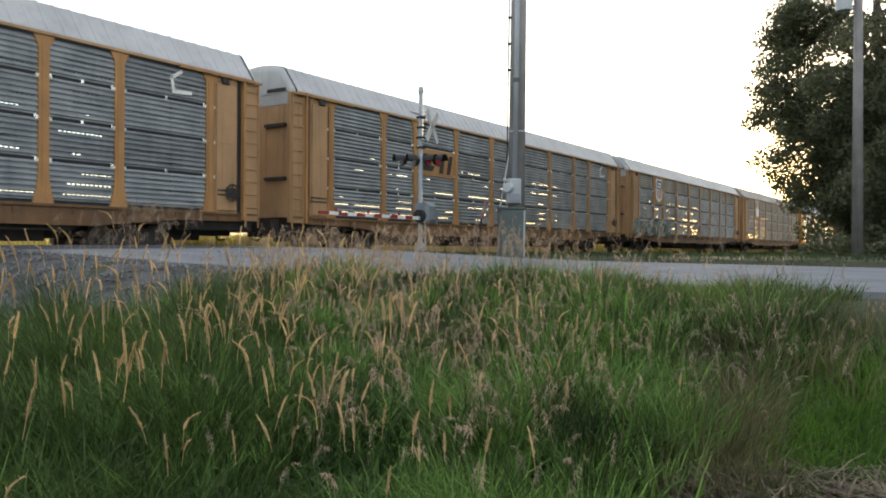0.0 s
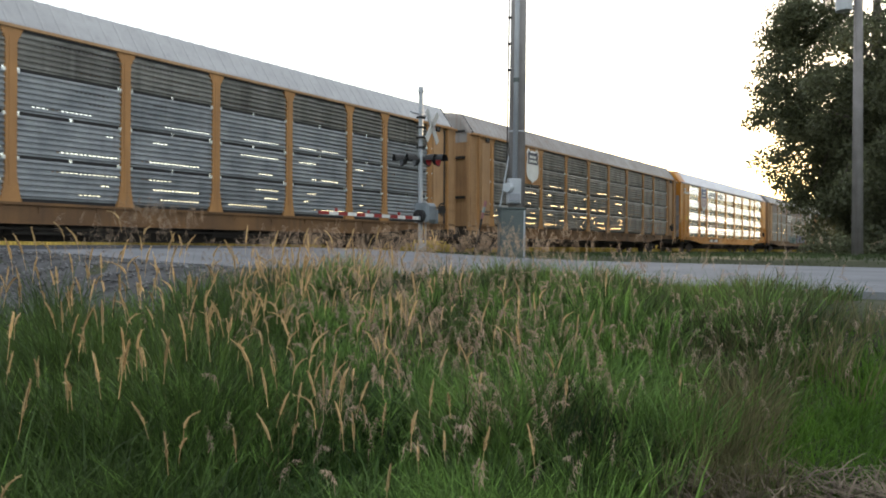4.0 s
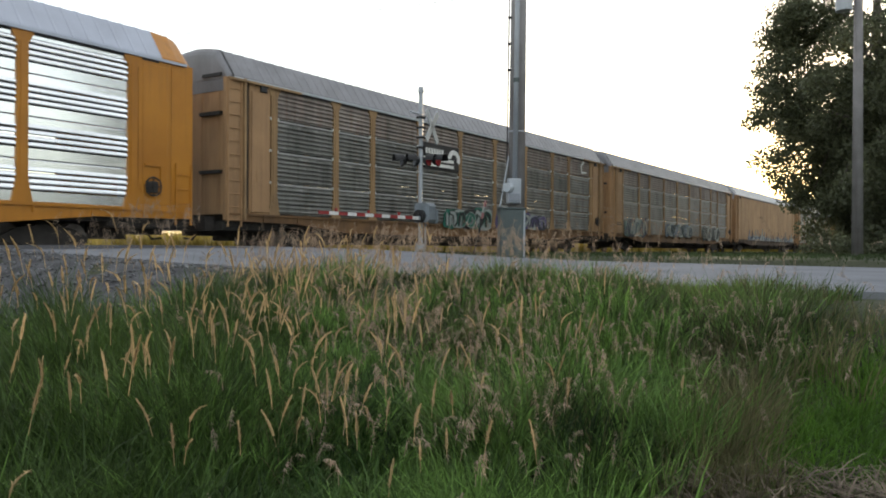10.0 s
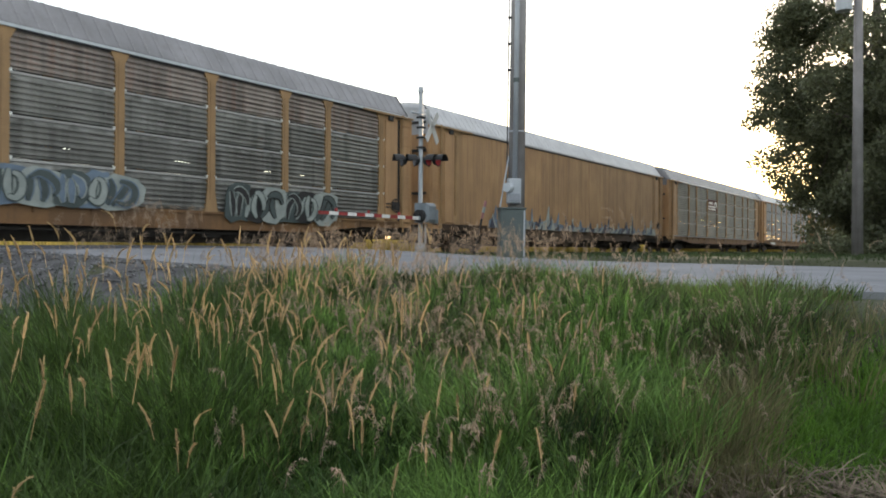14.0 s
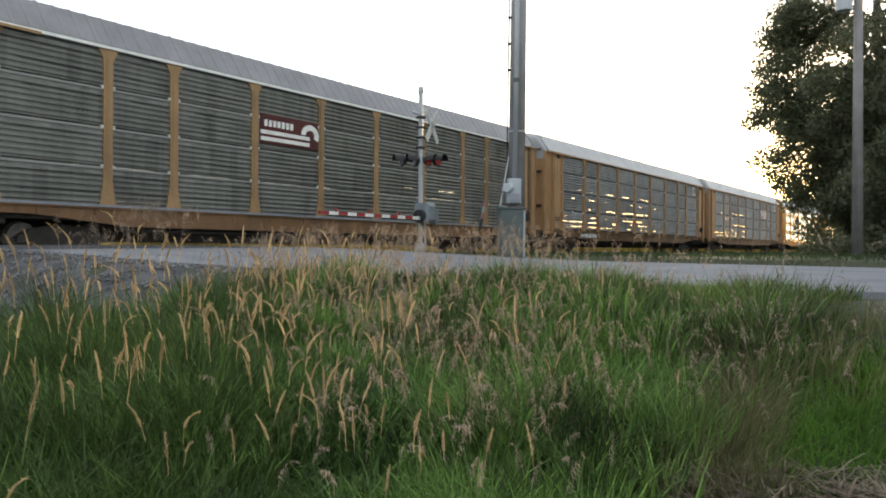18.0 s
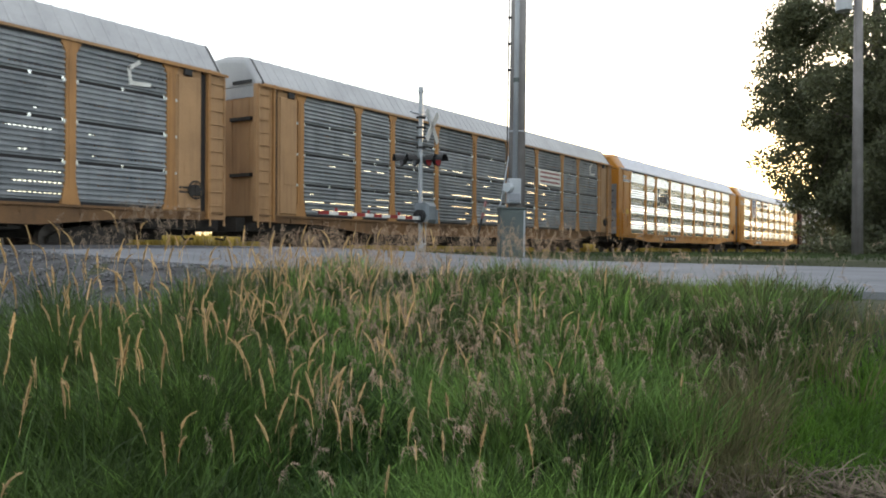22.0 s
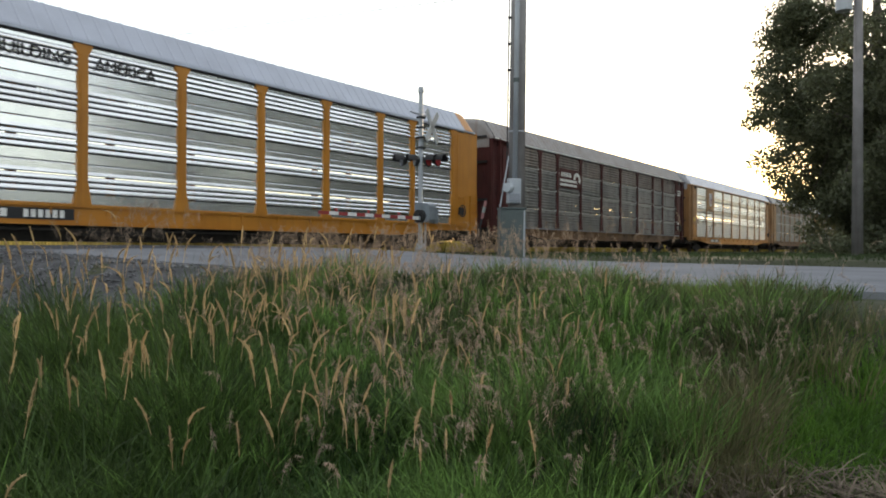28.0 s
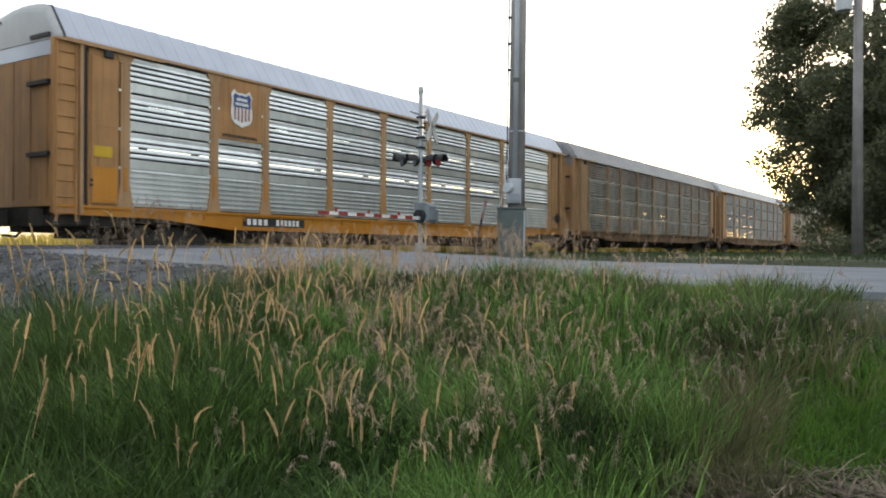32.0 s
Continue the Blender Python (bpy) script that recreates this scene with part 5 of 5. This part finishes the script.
bearing = lambda x, y: np.degrees(np.arctan2(y, x))
gravel_keep = lambda x, y, r: ~((x > 4.4) & (y > 7.2)) & ~((y > 9.5)) & ~straw_area(x, y) & ~((bearing(x, y) < 7) & (x > 6.3))
dry_strip = lambda x, y: (bearing(x, y) > 12.0) & (bearing(x, y) < 15.5) & (np.hypot(x, y) < 5.6)
turf("meadow_grass", 1650, 30, 1, (1.5, 9.8, 1, 68), 0.56, 0.013, 0.62, GRASS, "tall green meadow grass filling the ditch",
     lambda x, y, r: gravel_keep(x, y, r) & ~lawn_area(x, y) & ~(dry_strip(x, y) & (np.sin(9 * x + 7 * y) > -0.1)), 1.2)
# left-hand tufts, with the shade over them in their dark colour
turf("rank_grass", 620, 30, 9, (2.6, 7.8, 43, 68), 0.70, 0.011, 0.6, SHADED_GRASS, "tall grass below the gravel shoulder, coloured dark for shade",
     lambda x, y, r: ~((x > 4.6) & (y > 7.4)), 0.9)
turf("rank_grass", 420, 32, 10, (5.2, 9.8, 45, 67), 0.80, 0.010, 0.5, SHADED_GRASS, "tall grass in front of the gravel",
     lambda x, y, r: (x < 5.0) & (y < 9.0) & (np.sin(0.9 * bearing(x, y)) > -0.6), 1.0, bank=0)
turf("leafy_weeds", 1250, 13, 12, (1.9, 7.0, 18, 66), 0.44, 0.021, 0.85, LUSH, "leafy weeds among the meadow grass",
     lambda x, y, r: gravel_keep(x, y, r) & ~lawn_area(x, y) & (np.sin(x * 2.2) * np.sin(y * 1.7 + 2) > -0.2), 1.1, curl=0.9, spread=0.10)
turf("lush_grass", 900, 30, 2, (1.6, 9.0, 16, 50), 0.56, 0.011, 0.42, LUSH, "bright green broad-bladed grass in the ditch",
     lambda x, y, r: gravel_keep(x, y, r) & ~dry_strip(x, y) & (np.sin(x * 1.9 + 1) * np.sin(y * 2.3) > -0.35), 1.2)
turf("lawn_grass", 1250, 26, 3, (2.9, 7.4, -3, 18), 0.22, 0.008, 0.7, LAWN, "short green grass beside the road",
     lambda x, y, r: lawn_area(x, y) & ~straw_area(x, y) & (x < 6.3))
turf("verge_tufts", 480, 32, 6, (5.6, 9.8, 3.5, 50), 0.42, 0.008, 0.6, OLIVE, "uneven olive grass tufts along the edge of the road",
     lambda x, y, r: (x > 5.4) & (x < np.where(bearing(x, y) < 8, 5.9, 7.15)) & (y < 8.2), 1.0, spread=0.11, bank=0)
turf("dry_grass", 620, 26, 7, (2.3, 8.6, 4, 66), 0.62, 0.007, 0.55, DRY, "dry olive and brown grass among the green",
     lambda x, y, r: gravel_keep(x, y, r) & ((np.sin(x * 2.7 + 0.4) * np.sin(y * 2.1 + 1.1) > 0.25) | (bearing(x, y) < 18.0)) & ~((bearing(x, y) < 12) & (np.hypot(x, y) < 5)), 1.1)
turf("dry_grass", 110, 26, 17, (3.3, 6.0, 11.5, 16.0), 0.52, 0.006, 0.6, DRY, "dead brown grass standing in the ditch",
     lambda x, y, r: ~straw_area(x, y), 1.0)
turf("meadow_grass", 2200, 12, 31, (1.6, 15, 66, 362), 0.55, 0.011, 0.5, GRASS, "meadow grass around the standpoint",
     lambda x, y, r: ~((x > 4.0) & (y > 6.5)) & (y < 12) & ~((x > 2.0) & (np.abs(y) < 1.2)), 0.8, spread=0.12)
turf("verge_grass", 1500, 18, 4, (17.5, 60, -2, 36), 0.20, 0.02, 0.5, VERGE_SHADED, "short grass beyond the road, coloured dark for shade", None, 1.3, spread=0.3)


def stalk_patch(name, seed, places, hgt, head_len, head_w, material, label, fluffy, droop):
    """Stalks with seed heads round one standpoint, as one rigid patch whose origin lies on the ground."""
    r = np.random.default_rng(seed)
    cx, cy = float(np.mean([p[0] for p in places])), float(np.mean([p[1] for p in places]))
    cz = float(ground_z(cx, cy))
    vs, qs, o = [], [], 0

    def ribbon(pts, ws, flat):
        nonlocal o
        k = len(pts)
        side = np.array([flat[0], flat[1], 0.0])
        V = np.concatenate([np.stack([p - side * w, p + side * w]) for p, w in zip(pts, ws)])
        vs.append(V)
        qs.append(np.array([[o + 2 * i, o + 2 * i + 1, o + 2 * i + 3, o + 2 * i + 2] for i in range(k - 1)]))
        o += 2 * k
    for x, y in places:
        h = hgt * r.uniform(0.68, 1.14)
        b = np.array([x - cx, y - cy, float(ground_z(x, y)) - cz])
        la = r.random() * math.tau
        lean = r.uniform(0.02, 0.16) * h
        dirv = np.array([math.cos(la), math.sin(la), 0])
        pts = [b + dirv * lean * f * f + np.array([0, 0, h * f]) for f in (0.94, 0.96, 0.98, 1.0)]
        fa = r.random() * math.tau
        for turn in (0, math.pi / 2):
            ribbon(pts, [0.0010] * 4, (math.cos(fa + turn), math.sin(fa + turn)))
        L = head_len * r.uniform(0.65, 1.3)
        arc = droop * (r.uniform(0.15, 0.7) if r.random() < 0.65 else r.uniform(1.3, 2.8))
        d = pts[-1] - pts[-2]
        d /= np.linalg.norm(d)
        spine = [pts[-1]]
        for f in range(7):
            d = d + dirv * arc * 0.16 - np.array([0, 0, arc * 0.10])
            d /= np.linalg.norm(d)
            spine.append(spine[-1] + d * L / 7)
        if fluffy:
            for i in range(50):
                f = r.random()
                s0 = spine[min(7, int(f * 7.99))]
                out = r.normal(size=3)
                out /= np.linalg.norm(out)
                e = s0 + (out * head_w * (1.15 - 0.7 * f) + dirv * head_w * 0.6 - np.array([0, 0, head_w * 0.35])) * r.uniform(0.5, 1.3)
                ribbon([s0, (s0 + e) / 2 + np.array([0, 0, 0.004]), e], [0.0005, 0.0013, 0.0005], (math.cos(i * 2.4), math.sin(i * 2.4)))
        else:
            ws = [head_w * w * r.uniform(0.7, 1.4) for w in (0.55, 0.75, 0.8, 0.8, 0.78, 0.72, 0.6, 0.3)]
            for turn in (0, math.pi / 3, 2 * math.pi / 3):
                ribbon(spine, ws, (math.cos(fa + turn), math.sin(fa + turn)))
            for i in range(60):
                f = r.uniform(0.0, 0.98)
                j = min(6, int(f * 7))
                s0 = spine[j] + (spine[j + 1] - spine[j]) * r.random()
                out = r.normal(size=3) * 0.55 + (spine[j + 1] - spine[j]) * 7 / L
                out /= np.linalg.norm(out)
                ribbon([s0, s0 + out * head_w * r.uniform(1.4, 3.4) * (1.1 - 0.5 * f)], [0.0018, 0.0004], (math.cos(i), math.sin(i)))
    ob = part(name, fast_mesh(name, np.concatenate(vs), np.concatenate(qs)), material)
    ob.location = (cx, cy, cz)
    tagged(ob, label, "grass", kind="stuff")
    return ob


SWAY = []
rs = np.random.default_rng(21)


def patches(name, count, per, area, hgt, head_len, head_w, material, label, fluffy, droop, keep, power=1.0, radius=0.34):
    made = 0
    while made < count:
        x, y = scatter(1, rs, *area, power)
        x, y = float(x[0]), float(y[0])
        if not keep(x, y):
            continue
        pl = []
        while len(pl) < per:
            a, b = x + rs.normal() * radius, y + rs.normal() * radius
            if a < ROAD0 - 0.3 and keep(a, b):
                pl.append((a, b))
        SWAY.append((stalk_patch(name, 100 + made, pl, hgt, head_len, head_w, material, label, fluffy, droop), made))
        made += 1


away = lambda x, y: np.hypot(x, y) > 2.2 and not (x > 5.0 and y > 7.4) and not straw_area(x, y) and not lawn_area(x, y)
patches("golden_seed_grass", 2, 8, (2.8, 4.4, 50, 63), 1.08, 0.085, 0.0049, GOLD, "tall grass with golden seed heads", False, 0.42, away, 1.0, 0.3)
patches("golden_seed_grass", 34, 10, (2.3, 5.6, 36, 63), 0.95, 0.082, 0.0049, GOLD, "tall grass with golden seed heads", False, 0.42, away)
patches("golden_seed_grass", 7, 7, (2.4, 6.0, 24, 38), 0.78, 0.075, 0.005, GOLD, "tall grass with golden seed heads", False, 0.35, away)
patches("panicle_grass", 48, 12, (2.7, 6.6, 17, 46), 0.70, 0.09, 0.0190, PINK, "tall grass with dusty pink panicles", True, 0.7, away)
patches("panicle_grass", 46, 14, (7.0, 9.6, 26, 48), 0.46, 0.12, 0.030, PINK, "feathery panicles along the road verge", True, 0.5,
        lambda x, y: 5.4 < x < 7.15 and y < 7.6, 1.0, 0.35)
patches("panicle_grass", 20, 11, (4.6, 7.0, 9, 30), 0.42, 0.08, 0.018, PINK, "dusty panicles on the road bank", True, 0.6,
        lambda x, y: x < 7.1, 1.0, 0.4)
patches("panicle_grass", 7, 11, (8.0, 10, 50, 59), 0.95, 0.16, 0.05, PINK, "tall feathery panicles by the gravel", True, 0.5,
        lambda x, y: y < 9.6, 1.0, 0.25)

# dead cut grass lying in the lower corner
r = np.random.default_rng(77)
n = 3200
b = np.radians(r.uniform(-2, 20.5, n))
d = 2.4 + (1.30 + 0.026 * (20.5 - np.degrees(b))) * r.random(n) ** 0.8
sx, sy = d * np.cos(b), d * np.sin(b)
sz = ground_z(sx, sy) + 0.02 + 0.10 * r.random(n) + 0.05 * np.sin(sx * 9) * np.sin(sy * 7)
ang = r.normal(0.6, 0.9, n)
ln_ = r.uniform(0.06, 0.22, n)
ux, uy, uz = np.cos(ang), np.sin(ang), r.normal(0, 0.25, n)
P = np.stack([sx, sy, sz], -1)
U = np.stack([ux, uy, uz], -1) * ln_[:, None]
W = np.stack([-uy, ux, np.zeros(n)], -1) * 0.003
mid = P + np.array([0, 0, 1.0]) * r.uniform(0.0, 0.03, n)[:, None]
V = np.stack([P - U - W, P - U + W, mid + W, mid - W, P + U + W, P + U - W], 1)
k = np.arange(n)[:, None] * 6
Q = np.concatenate([k + np.array([[0, 1, 2, 3]]), k + np.array([[3, 2, 4, 5]])])
tagged(part("straw", fast_mesh("straw", V.reshape(-1, 3), Q), STRAW), "dry cut grass lying in a matted heap", "straw", kind="stuff")

# ripe crop in the field beyond the track
r = np.random.default_rng(78)
n = 46000
cx = 4 + 190 * r.random(n) ** 1.5
cy = 26.0 + 30 * r.random(n) ** 2.2
ok = (cx < ROAD0 - 1) | (cx > ROAD1 + 1) | (cy > 44)
cx, cy = cx[ok], cy[ok]
h = r.uniform(1.08, 1.28, len(cx))
v, q, _ = blades(cx, cy, h, 0.07 + 0.001 * cx, h * 0.25, r, seg=2)
tagged(part("crop_field", fast_mesh("crop_field", v, q), CROP), "ripe yellow crop in the field beyond the track", "crop", kind="stuff")


def travel(t):
    """How far the train has come by t seconds."""
    u = t / 10
    return 12.0056 * t + 0.011 * u * u + 0.181 * u ** 3


def motions():
    """Keys the train, its wheels and the swaying grass."""
    times = [0.5 * k for k in range(65)]
    for j, car in enumerate(CARS):
        walk(car, [(t, pose(FIRST + PITCH * j + SHIFT.get(j, 0) - travel(t), TRACK_Y, 0)) for t in times])
    # wheels roll on the rails; the wheelsets of one axle place share their keys
    lead = {}
    for w, a in WHEELS:
        if a not in lead:
            lead[a] = w
            walk(w, [(k / FPS, pose(a, 0, 0.34, 0, -math.degrees(travel(k / FPS) / 0.36) % 360 - 180, 0)) for k in range(0, 32 * FPS + 1)])
        else:
            w.rotation_mode = "QUATERNION"
            keys = w.animation_data_create()
            keys.action = lead[a].animation_data.action
            keys.action_slot = lead[a].animation_data.action_slot
    for ob, k in SWAY:
        x, y, z = ob.location
        ph = 0.9 * x + 0.7 * y
        rows = [(t, pose(x, y, z, 0.9 * math.sin(2.1 * t + ph) + 0.5 * math.sin(3.7 * t + 2 * ph),
                         1.3 * math.sin(1.7 * t + 1.3 * ph) + 0.6 * math.sin(4.3 * t + ph), 0)) for t in [0.25 * i for i in range(129)]]
        walk(ob, rows)


motions()
